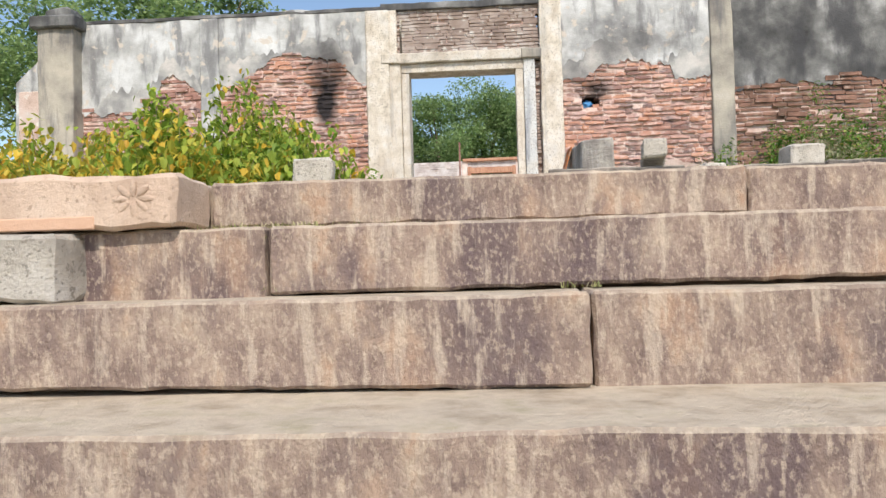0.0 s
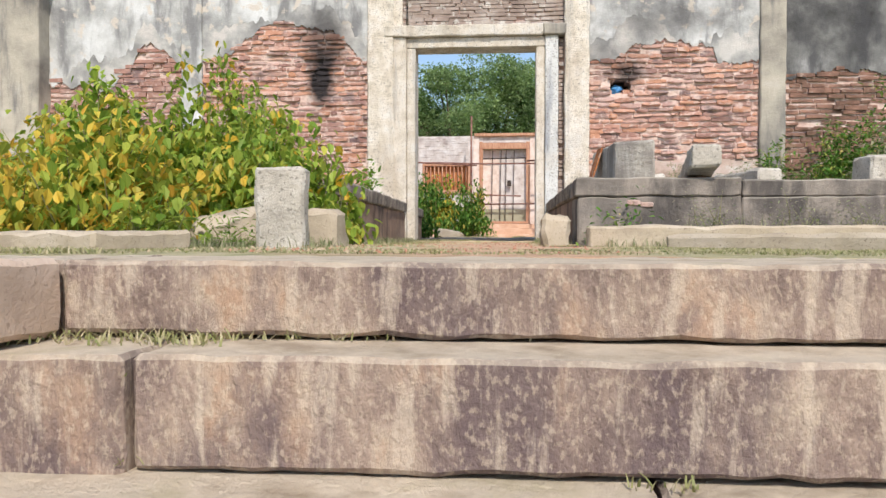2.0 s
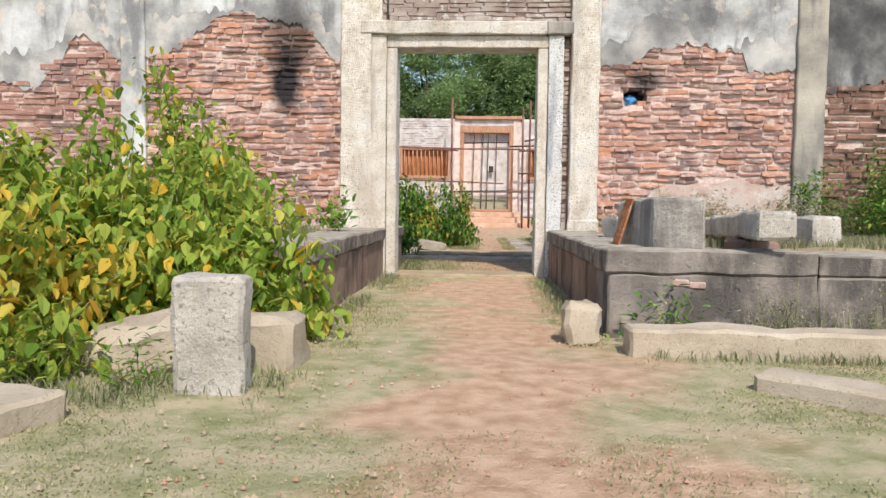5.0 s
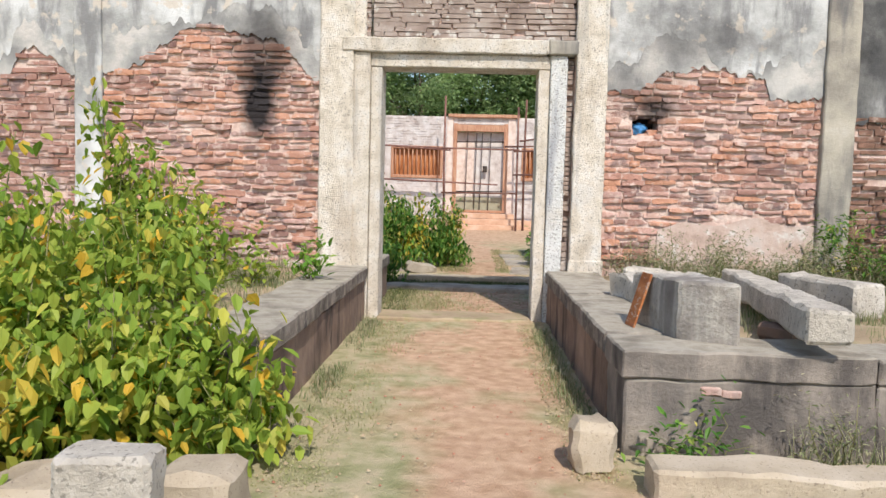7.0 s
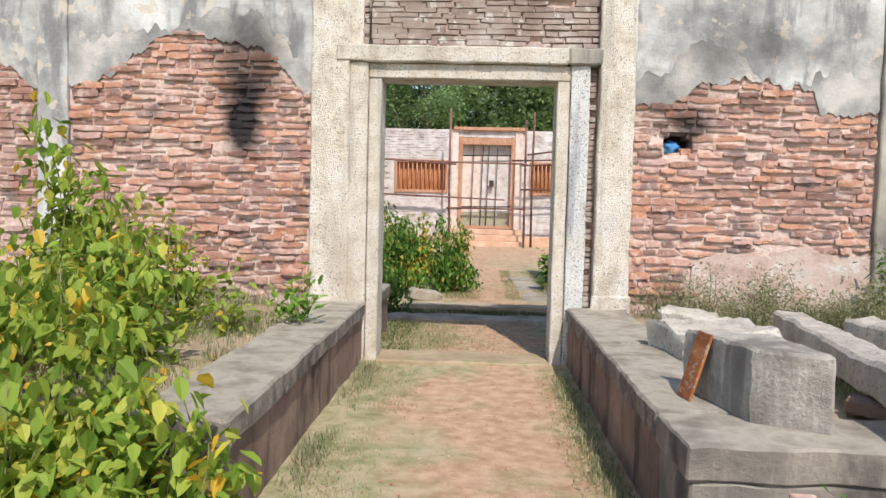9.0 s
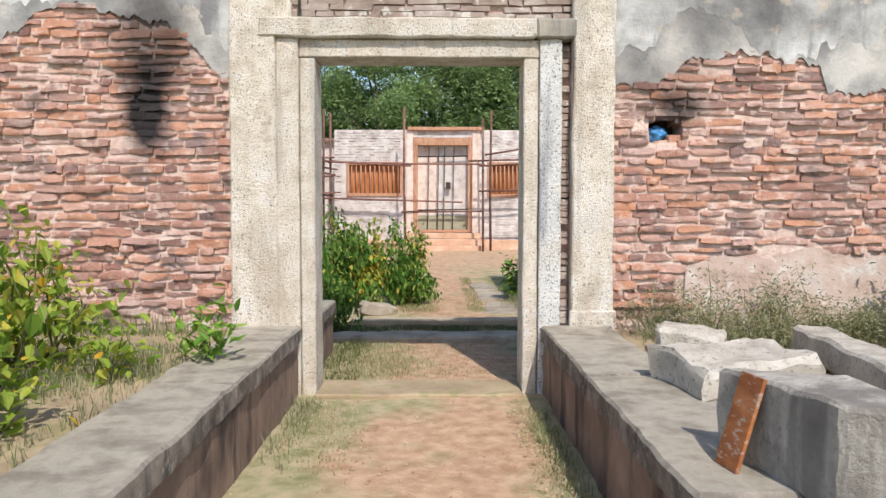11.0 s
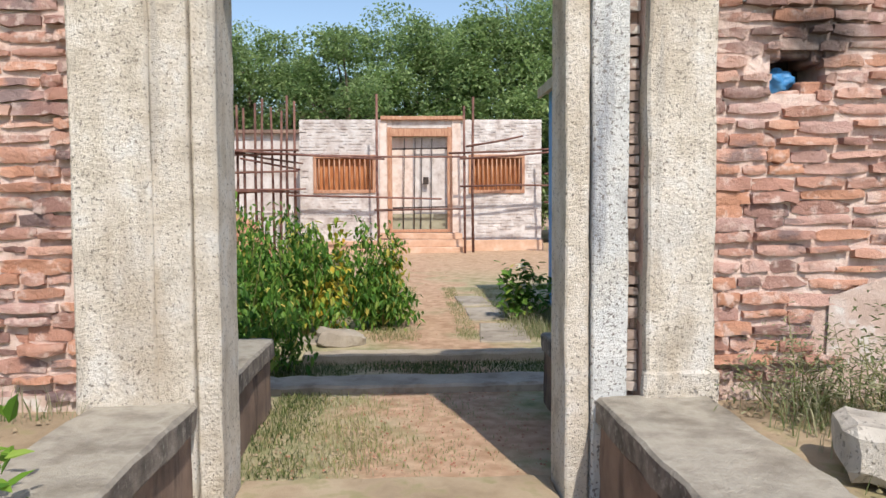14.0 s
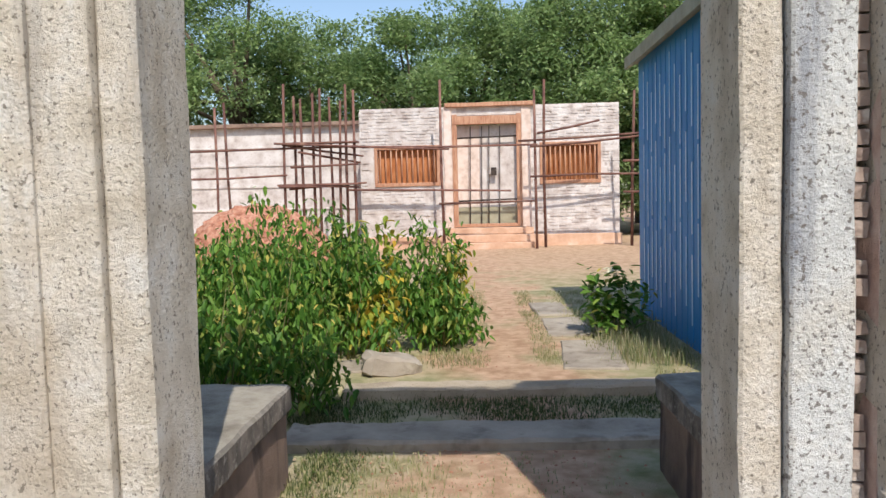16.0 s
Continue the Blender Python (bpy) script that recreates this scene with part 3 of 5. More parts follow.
# ---- boundary wall with the gateway ----
def plaster_sheet(name, x0, x1, y, z_top, edge, material, parent, label, thick=0.03, step=0.014):
    """A coat of plaster that ends below in a broken edge."""
    verts, faces = [], []
    n = max(2, int((x1 - x0) / step))
    rows = 7
    for i in range(n + 1):
        x = x0 + (x1 - x0) * i / n
        zb = edge(x) + noise.noise(Vector((x * 5, 1.3, y * 90))) * 0.07 + noise.noise(Vector((x * 14, 4.3, y * 90))) * 0.05 + noise.noise(Vector((x * 38, 4.3, 0))) * 0.03
        zt = z_top(x) if callable(z_top) else z_top
        zb = min(zb, zt - 0.02)
        for j in range(rows + 1):
            z = zb + (zt - zb) * j / rows
            verts.append((x, y + noise.noise(Vector((x * 2.2, z * 2.2, 7))) * 0.008, z))
        verts.append((x, y + thick, zb + 0.004))
    w = rows + 2
    for i in range(n):
        k = i * w
        for j in range(rows):
            faces.append((k + j, k + w + j, k + w + j + 1, k + j + 1))
        faces.append((k, k + w - 1, k + 2 * w - 1, k + w))
    return data_mesh(name, verts, faces, material, parent, label)


def brick_proto(i):
    """An eroded brick: bulging broken front, rounded ends and arrises."""
    r = random.Random(100 + i)
    bm = bmesh.new()
    bmesh.ops.create_cube(bm, size=1.0)
    cuts = sorted(r.uniform(-0.38, 0.38) for _ in range(3))
    for axis, at in [(0, c) for c in cuts] + [(2, r.uniform(-0.12, 0.12))]:
        co, no = [0, 0, 0], [0, 0, 0]
        co[axis], no[axis] = at, 1
        bmesh.ops.bisect_plane(bm, geom=bm.verts[:] + bm.edges[:] + bm.faces[:], plane_co=co, plane_no=no)
    bmesh.ops.delete(bm, geom=[f for f in bm.faces if f.calc_center_median().y > 0.49], context="FACES")
    for v in bm.verts:
        end, rim = abs(v.co.x) > 0.45, abs(v.co.z) > 0.4
        if v.co.y < 0:
            v.co.y += r.uniform(-0.10, 0.16) + (0.08 if end else 0) + (0.07 if v.co.z > 0.4 else 0)
        if rim:
            v.co.z += r.uniform(-0.15, 0.13) - math.copysign(0.10 if end else 0.0, v.co.z)
        v.co.x += r.uniform(-0.02, 0.02)
    for f in bm.faces:
        f.smooth = True
    for e in bm.edges:
        e.smooth = e.calc_face_angle(0) < 0.25
    me = bpy.data.meshes.new("brick")
    bm.to_mesh(me)
    bm.free()
    return me


BRICK_MESHES = [brick_proto(i) for i in range(16)]
for me in BRICK_MESHES:
    me.materials.append(M_brick)
COURSE = 0.067
brick_jobs = []


def brick_field(parent, x0, x1, z0, z1, edge, low, seed, single, hole=None, y=0.0, grey=False):
    """Courses of worn bricks under the plaster's edge."""
    brick_jobs.append((parent, x0, x1, z0, z1, edge, low, seed, single, hole, y, grey))


def lay_bricks(parent, x0, x1, z0, z1, edge, low, seed, single, hole, y, grey):
    r = random.Random(seed)
    joined_v, joined_f = [], []
    z = z0
    course = 0.05 if grey else COURSE
    while z < z1:
        x = x0 - r.uniform(0, 0.2)
        while x < x1:
            ln = r.choice((r.uniform(0.10, 0.18), r.uniform(0.18, 0.32), r.uniform(0.2, 0.3)))
            a, c = max(x, x0 + 0.005), min(x + ln - r.uniform(0.004, 0.02), x1 - 0.005)
            x += ln
            mid = (a + c) / 2
            if c - a < 0.05 or z > edge(mid) + 0.06 or z < low(mid):
                continue
            if hole and hole[0] < c and a < hole[1] and hole[2] - 0.02 < z < hole[3] + 0.02:
                if mid < (hole[0] + hole[1]) / 2:
                    c = hole[0] + r.uniform(-0.01, 0.05)
                else:
                    a = hole[1] - r.uniform(-0.01, 0.05)
                mid = (a + c) / 2
                if c - a < 0.04:
                    continue
            if r.random() < 0.02:
                continue
            wob = noise.noise(Vector((mid * 1.5, z * 2, seed))) * 0.035
            h = course * r.choice((r.uniform(0.38, 0.7), r.uniform(0.65, 0.95)))
            front = y - 0.008 - r.choice((r.uniform(0, 0.012), r.uniform(0.008, 0.04)))
            depth = 0.09
            if grey:
                front, h = y - 0.002 - r.uniform(0, 0.010), course * r.uniform(0.72, 0.92)
            if single:
                ob = new("brick", BRICK_MESHES[r.randrange(16)])
                ob.parent = parent
                ob.location = (mid, front + depth / 2, z + wob)
                ob.scale = (c - a, depth, h)
                ob.rotation_euler = (r.uniform(-0.08, 0.08), r.uniform(-0.035, 0.035), r.uniform(-0.05, 0.05))
            else:
                k = len(joined_v)
                for dx in (a, c):
                    for dz in (-h / 2, h / 2):
                        for dy in (front, front + depth):
                            joined_v.append((dx + r.uniform(-0.006, 0.006), dy + r.uniform(0, 0.01), z + wob + dz + r.uniform(-0.005, 0.005)))
                joined_f += [tuple(k + t for t in f) for f in ((0, 4, 6, 2), (4, 5, 7, 6), (2, 6, 7, 3), (0, 1, 5, 4), (0, 2, 3, 1))]
        z += course * (1 if grey else r.uniform(0.93, 1.07))
    if joined_v:
        ob = data_mesh("brickwork", joined_v, joined_f, M_brickgrey if grey else M_brickdark if seed == 14 else M_brick, parent)
        ob["kind"] = "stuff"


T = 0.34  # wall thickness
HOLE = (1.72, 1.98, 1.90, 2.10)


def bump_at(x, c, w, h):
    return h * math.exp(-((x - c) / w) ** 2)


def edge_right(x):
    return float(np.interp(x, (1.45, 1.75, 2.0, 2.4, 2.9, 3.0, 3.05, 3.25, 3.56), (2.30, 2.36, 2.50, 2.57, 2.50, 2.42, 2.28, 2.22, 2.34)))


def edge_left(x):
    return float(np.interp(x, (-3.63, -3.23, -2.86, -2.6, -2.35, -1.83, -1.43), (2.36, 2.50, 2.77, 2.88, 2.84, 2.74, 2.34)))


def edge_far_left(x):
    return float(np.interp(x, (-5.75, -4.9, -4.6, -4.42, -4.15, -3.9), (2.13, 2.05, 2.35, 2.66, 2.56, 2.32)))


def coat(x):
    return 0.26 + 0.42 * noise.noise(Vector((x * 1.3, 8.0, 0))) + 0.2 * noise.noise(Vector((x * 4.0, 2.0, 0))) + 0.1 * noise.noise(Vector((x * 13.0, 5.0, 0)))


def edge_far_right(x):
    return 2.02 + bump_at(x, 4.6, 0.5, 0.16) + bump_at(x, 5.6, 0.4, 0.2)


def edge_low_right(x):
    return 1.03 + 0.05 * math.sin(x * 2.6) + 0.03 * math.sin(x * 9) if x > 2.0 else 0.58


def low_none(x):
    return 0.3


def top_left(x):
    return 3.50 + 0.03 * math.sin(x * 1.9) + 0.015 * math.sin(x * 7)


wall_left = empty("wall_west", pose(0, 0, 0), "old brick boundary wall with peeling grey lime plaster", "wall", kind="structure")
wall_right = empty("wall_east", pose(0, 0, 0), "old brick boundary wall with peeling plaster and a hole", "wall", kind="structure")
wall_over = empty("wall_over_gate", pose(0, 0, 0), "washed brick panel above the gateway", "wall", kind="structure")


def build_walls():
    core = box(-6.3, -1.16, 0.006, T, -0.05, 3.47)
    slope = rough_box(-6.80, -6.28, -0.012, T, -0.05, 3.12, 0.1, 0.01, 0.02, 2)
    for v in slope.verts:
        if v.co.z > 2.3:
            v.co.z -= (-6.28 - v.co.x) * 0.95 * (v.co.z - 2.3) / 0.82
    part("end_section", slope, M_plaster, wall_left, "plastered wall end with a sloping top")
    part("render_panel", rough_box(-6.74, -6.30, -0.03, -0.005, 1.2, 2.5, 0.1, 0.006, 0.01, 3), M_pink, wall_left, "pale bare render patch")
    part("wall_core", core, M_mortar, wall_left)
    core = bmesh.new()
    hx0, hx1, hz0, hz1 = HOLE
    box(1.14, hx0, 0.006, T, -0.05, 3.72, 0, core)
    box(hx1, 12.0, 0.006, T, -0.05, 3.72, 0, core)
    box(hx0, hx1, 0.006, T, -0.05, hz0, 0, core)
    box(hx0, hx1, 0.006, T, hz1, 3.72, 0, core)
    box(1.062, 1.139, 0.12, T, -0.05, 3.0, 0, core)
    part("wall_core", core, M_mortar, wall_right)
    part("wall_core", box(-1.16, 1.07, 0.05, T, 2.81, 3.46), M_mortar, wall_over)
    plaster_sheet("plaster", -3.62, -1.39, -0.022, top_left, edge_left, M_under, wall_left, "grey cement undercoat")
    plaster_sheet("plaster", -3.62, -1.40, -0.0245, top_left, lambda x: min(3.42, edge_left(x) + max(0.02, coat(x))), M_plaster, wall_left, "grey-white peeling plaster", 0.003)
    plaster_sheet("plaster", -5.75, -3.90, -0.022, top_left, edge_far_left, M_under, wall_left, "grey cement undercoat")
    plaster_sheet("plaster", -5.74, -3.90, -0.0245, top_left, lambda x: min(3.42, edge_far_left(x) + max(0.02, coat(x))), M_plaster, wall_left, "grey peeling plaster", 0.003)
    plaster_sheet("plaster", 1.45, 3.56, -0.022, 3.71, edge_right, M_under, wall_right, "grey cement undercoat")
    plaster_sheet("plaster", 1.455, 3.555, -0.0245, 3.72, lambda x: edge_right(x) + max(0.02, coat(x)), M_plaster, wall_right, "grey-white peeling plaster", 0.003)
    plaster_sheet("plaster", 3.87, 12.0, -0.022, 3.74, edge_far_right, M_plaster2, wall_right, "black mould-stained plaster")
    # remains of pink render along the foot
    plaster_sheet("render_coat", 2.0, 3.56, -0.014, edge_low_right, lambda x: 0.3, M_pink, wall_right, "faded pink render")
    plaster_sheet("render_coat", -3.6, -1.39, -0.014, lambda x: 0.52 + 0.04 * math.sin(x * 3), lambda x: 0.3, M_pink, wall_left, "faded pink render")
    # copings
    part("coping", rough_box(-6.3, -1.16, -0.035, T + 0.03, 3.47, 3.53, 0.2, 0.012, 0.012, 3), M_plaster2, wall_left)
    part("coping", rough_box(-1.18, 1.2, -0.03, T + 0.05, 3.46, 3.56, 0.12, 0.014, 0.012, 4), M_plaster2, wall_over)
    part("coping", rough_box(1.2, 12.0, -0.035, T + 0.03, 3.72, 3.79, 0.3, 0.012, 0.012, 5), M_plaster2, wall_right)
    # pilasters
    part("pilaster", rough_box(-1.40, -1.055, -0.07, T + 0.02, 0.30, 3.46, 0.14, 0.008, 0.015, 6), M_jamb, wall_left, "pale lime-washed pilaster")
    part("pilaster", rough_box(-3.90, -3.62, -0.06, 0.05, 0.30, 3.47, 0.14, 0.010, 0.015, 7), M_plaster, wall_left)
    part("pilaster", rough_box(1.14, 1.45, -0.07, T + 0.02, 0.30, 3.72, 0.14, 0.008, 0.015, 8), M_jamb, wall_right, "pale lime-washed pilaster")
    part("pilaster_foot", rough_box(1.125, 1.475, -0.088, 0.0, 0.45, 0.64, 0.1, 0.008, 0.015, 8.5), M_jamb, wall_right)
    part("pilaster", rough_box(3.56, 3.87, -0.07, 0.05, 0.30, 3.72, 0.14, 0.012, 0.015, 9), M_edgewall, wall_right)
    part("pilaster", rough_box(6.45, 6.78, -0.07, 0.05, 0.30, 3.72, 0.14, 0.012, 0.015, 9.5), M_plaster2, wall_right)
    part("end_pier", rough_box(-6.28, -5.74, -0.28, 0.30, -0.02, 3.36, 0.2, 0.014, 0.02, 10), M_edgewall, wall_left, "grey plastered end pier")
    part("pier_cap", rough_box(-6.36, -5.66, -0.36, 0.36, 3.36, 3.54, 0.2, 0.012, 0.03, 11), M_plaster2, wall_left)
    part("pier_finial", rough_box(-6.22, -5.80, -0.2, 0.22, 3.54, 3.70, 0.1, 0.02, 0.05, 12), M_plaster2, wall_left)
    # Added back closes the hole; its near-black is the hole's shade, with soot.
    part("niche_back", rough_box(hx0 - 0.03, hx1 + 0.03, 0.26, T - 0.01, hz0 - 0.03, hz1 + 0.03, 0.05, 0.01, 0.01, 77), M_sootdark, wall_right, "near-black sooty back added to the hole, its shade in the colour")
    for k, (hx, hz, w, h) in enumerate(((1.735, 2.085, 0.09, 0.06), (1.955, 2.09, 0.07, 0.10), (1.945, 1.925, 0.12, 0.07), (1.85, 2.105, 0.16, 0.05), (1.84, 1.905, 0.12, 0.035), (1.72, 1.93, 0.05, 0.08))):
        part("broken_brick", rough_box(hx - w / 2, hx + w / 2, 0.01 + 0.01 * k, 0.25, hz - h / 2, hz + h / 2, 0.03, 0.012, 0.012, 60 + k), M_brick, wall_right)
    brick_field(wall_left, -3.62, -1.40, 0.55, 2.95, edge_left, lambda x: 0.5, 11, True)
    brick_field(wall_right, 1.455, 3.56, 0.55, 2.65, edge_right, lambda x: edge_low_right(x) + 0.02, 12, True, HOLE)
    brick_field(wall_left, -5.74, -3.90, 0.5, 2.75, edge_far_left, low_none, 13, False)
    brick_field(wall_right, 3.87, 9.0, 0.5, 2.4, edge_far_right, low_none, 14, False)
    brick_field(wall_over, -0.95, 1.14, 2.84, 3.46, lambda x: 4.0, low_none, 15, False, None, 0.02, True)
    brick_field(wall_right, 1.065, 1.135, 0.55, 2.62, lambda x: 4.0, low_none, 16, False, None, 0.05, True)


build_walls()


def crumpled_plastic(x0, x1, y, z0, z1):
    """A crumpled sheet stuffed into the hole, higher on one side."""
    bm = bmesh.new()
    bmesh.ops.create_icosphere(bm, subdivisions=4, radius=1.0)
    for v in bm.verts:
        p = v.co.copy()
        fold = noise.noise(p * 1.9) * 0.30 + abs(noise.noise(p * 4.2 + Vector((3, 1, 0)))) * 0.25
        p *= 0.85 + fold
        v.co = Vector(((x0 + x1) / 2 + p.x * (x1 - x0) / 2, y + p.y * 0.06, (z0 + z1) / 2 + p.z * (z1 - z0) / 2 * (1.0 - 0.25 * p.x)))
    for f in bm.faces:
        f.smooth = True
    ob = link_mesh("plastic_bag", bm, M_plastic)
    tagged(ob, "crumpled blue plastic stuffed into the hole", "plastic")


crumpled_plastic(1.72, 1.91, 0.13, 1.915, 2.035)


# ---- gate frame of dressed granite ----
def build_gate():
    g = empty("gate_frame", pose(0, 0, 0), "pale speckled granite gate frame with stepped jambs and lintel", "gate frame")
    part("jamb", rough_box(-1.06, -0.895, -0.045, T - 0.02, -0.05, 2.655, 0.16, 0.004, 0.010, 21), M_jamb, g)
    part("jamb", rough_box(-0.89, -0.78, -0.015, T, -0.05, 2.52, 0.16, 0.003, 0.012, 22), M_jamb, g)
    part("jamb", rough_box(0.78, 0.89, -0.015, T, -0.05, 2.52, 0.16, 0.003, 0.012, 23), M_jamb, g)
    part("jamb", rough_box(0.895, 1.06, -0.045, T - 0.02, -0.05, 2.655, 0.16, 0.004, 0.010, 24), M_jambgrey, g, "grey weather-stained jamb")
    part("lintel", rough_box(-0.893, 0.893, -0.02, T, 2.522, 2.652, 0.16, 0.004, 0.010, 25), M_jamb, g)
    part("architrave", rough_box(-1.17, 0.86, -0.085, T + 0.01, 2.657, 2.80, 0.1, 0.009, 0.015, 26), M_jamb, g)
    part("architrave", rough_box(0.865, 1.16, -0.09, T + 0.01, 2.655, 2.805, 0.08, 0.010, 0.02, 29), M_edgewall, g, "dark stained end of the architrave")
    part("pilaster_strip", rough_box(-1.16, -0.95, -0.035, 0.10, 2.805, 3.46, 0.14, 0.008, 0.012, 27), M_jamb, g)
    part("water_pipe", tube([(-0.88, -0.05, 2.81), (-0.88, -0.05, 3.24), (-0.87, -0.06, 3.30), (-0.855, -0.06, 3.28)], [0.019] * 4, 8), M_jamb, g, "lime-washed pipe stub")
    part("threshold", rough_box(-0.776, 0.776, -0.14, T + 0.02, -0.06, 0.022, 0.12, 0.006, 0.015, 28), M_soil, g, "earth-covered threshold slab")


build_gate()


# ---- raised platforms beside the path ----
def platform(name, x0, x1, y0, y1, z, label, seed, flip):
    p = empty(name, pose(0, 0, 0), label, "platform")
    inner = x1 if flip else x0
    n = max(1, int(abs(y1 - y0) / 1.35))
    for i in range(n):
        a, c = y0 + (y1 - y0) * i / n + 0.003, y0 + (y1 - y0) * (i + 1) / n - 0.003
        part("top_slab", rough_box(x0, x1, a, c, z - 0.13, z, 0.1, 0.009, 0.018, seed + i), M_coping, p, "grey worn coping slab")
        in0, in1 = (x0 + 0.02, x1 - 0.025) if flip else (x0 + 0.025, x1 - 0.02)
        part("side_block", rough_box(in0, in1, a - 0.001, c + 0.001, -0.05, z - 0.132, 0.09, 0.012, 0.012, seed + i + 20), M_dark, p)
    return p


platform("platform", -1.34, -0.885, -3.85, -0.03, 0.52, "low dark stone platform edging the path, overgrown", 40, True)
platform("platform", 0.915, 1.42, -3.47, -0.03, 0.52, "low dark stone platform edging the path", 50, False)
platform("platform", -1.42, -0.86, 0.36, 1.78, 0.50, "low stone bench inside the gateway", 60, True)
platform("platform", 1.0, 1.5, 0.36, 1.92, 0.50, "low stone bench inside the gateway", 70, False)


def front_course(x0, x1, y0, y1, z, label, seed):
    p = empty("stone_platform", pose(0, 0, 0), label, "platform")
    n = max(1, int((x1 - x0) / 1.2))
    for i in range(n):
        a, c = x0 + (x1 - x0) * i / n + 0.003, x0 + (x1 - x0) * (i + 1) / n - 0.003
        part("top_slab", rough_box(a, c, y0 + 0.02 * (i % 2), y1, z - 0.14, z - 0.012 * (i % 2), 0.08, 0.011, 0.014, seed + i), M_front, p)
        part("face_block", rough_box(a + (0.02 if i == 0 else -0.002), c + 0.002, y0 + 0.010, y1, -0.05, z - 0.139, 0.09, 0.015, 0.014, seed + i + 10), M_front, p)
    r = random.Random(seed)
    for k in range(2):
        bx, bz = x0 + 0.40 + 0.10 * (k % 3) + 0.05 * (k // 3), z - 0.17 - 0.05 * (k // 3) - 0.012 * (k % 2)
        ob = part("brick", rough_box(bx, bx + 0.10, y0 - 0.004 + r.uniform(0, 0.008), y0 + 0.09, bz - 0.04, bz, 0.025, 0.012, 0.008, k), M_brick, p, "bare reddish brick where the render has fallen")


front_course(0.915, 7.2, -3.98, -3.475, 0.52, "dark stained stone platform front with grassy ledge", 80)


def bed(name, x0, x1, y0, y1, z, label):
    """Earth filled in behind the platform's stones."""
    verts, faces = [], []
    nx, ny = max(4, int((x1 - x0) / 0.2)), max(4, int((y1 - y0) / 0.2))
    for j in range(ny + 1):
        for i in range(nx + 1):
            x, y = x0 + (x1 - x0) * i / nx, y0 + (y1 - y0) * j / ny
            inner = 0 < i < nx and 0 < j < ny
            verts.append((x, y, z + (noise.noise(Vector((x * 1.3, y * 1.3, 3))) * 0.05 if inner else 0)))
    for j in range(ny):
        for i in range(nx):
            k = j * (nx + 1) + i
            faces.append((k, k + 1, k + nx + 2, k + nx + 1))
    k = len(verts)
    verts += [(x0, y0, -0.05), (x1, y0, -0.05)]
    faces.append((k, k + 1, nx, 0))
    tagged(data_mesh(name, verts, faces, M_soil), label, "ground", kind="structure")


bed("ground_bed_east", 1.40, 9.0, -3.52, 0.0, 0.485, "dry earth bed behind the platform stones")
bed("ground_bed_west", -6.9, -1.32, -3.8, 0.0, 0.485, "dry overgrown earth bed behind the platform stones")

# ---- loose stones ----
stone("standing_stone", pose(-0.935, -5.50, -0.03, 1.5, 0, 4), (0.29, 0.17, 0.50), M_block, "grey upright dressed granite post stub", "stone", 1, 0.004, 0.07)
stone("base_stone", pose(-1.36, -5.08, -0.05, 0, -11, 8), (0.50, 0.36, 0.28), M_edge, "rounded pale stone beside the post stub", "stone", 2, 0.04, 0.08, 0.07)
stone("base_stone", pose(-0.84, -4.98, -0.03, 0, 0, -4), (0.31, 0.30, 0.27), M_edge, "pale moulded stone beside the post stub", "stone", 3, 0.02, 0.07, 0.05)
stone("small_stone", pose(0.745, -4.16, -0.03, 0, 0, 8), (0.2, 0.2, 0.28), M_edge, "small pale rounded stone beside the path", "stone", 4, 0.03, 0.06, 0.05)
stone("kerb_stone", pose(2.35, -4.55, -0.04, 0, 0, -3), (2.8, 0.24, 0.185), M_edge, "long pale kerb stone lying in the grass", "stone", 5, 0.014, 0.1)
stone("kerb_stone", pose(1.95, -5.75, -0.04, 0, 0, -42), (1.5, 0.22, 0.12), M_edge, "long pale kerb stone lying in the grass", "stone", 6, 0.014, 0.1)
stone("paving_slab", pose(-2.15, -5.95, -0.05, 0, 0, -22), (1.6, 0.62, 0.14), M_edge, "broad pale slab sunk in grass", "stone", 7, 0.015, 0.1)
# a block split askew: its side and its end do not meet at a right angle
askew = rough_box(0, 0.32, 0, 0.66, 0, 0.33, 0.06, 0.012, 0.02, 8)
for v in askew.verts:
    if v.co.y > 0.5:
        v.co.z *= 1.0 - 0.5 * (v.co.y - 0.5)
askew.transform(Matrix(((0.90, -0.17, 0, 0), (-0.43, 0.985, 0, 0), (0, 0, 1, 0), (0, 0, 0, 1))))
block = link_mesh("granite_block", askew, M_stainshade)
block.location = (1.275, -3.63, 0.512)
tagged(block, "rough split granite block with dark sides on the platform", "stone")
stone("granite_beam", pose(2.14, -2.62, 0.56, -1.5, 0, -10.5), (0.22, 2.95, 0.17), M_block, "long pale granite beam lying tilted on rubble", "stone", 9, 0.014, 0.09)
stone("granite_beam", pose(2.78, -2.05, 0.48, 0, 0, 15), (0.24, 0.85, 0.24), M_block, "short pale granite beam lying in weeds", "stone", 10, 0.016, 0.09)
stone("broken_stone", pose(1.70, -1.05, 0.49, 0, 4, -25), (0.40, 0.34, 0.17), M_block, "pale broken stone slab", "stone", 11, 0.035, 0.08, 0.04)
stone("broken_stone", pose(1.62, -1.98, 0.50, 0, -3, 14), (0.66, 0.5, 0.19), M_block, "pale broken stone slab", "stone", 12, 0.045, 0.08, 0.04)
stone("broken_stone", pose(2.0, -3.3, 0.48, 0, 0, 40), (0.3, 0.26, 0.1), M_dark, "dark rubble stone under the beam", "stone", 15, 0.03, 0.08, 0.03)
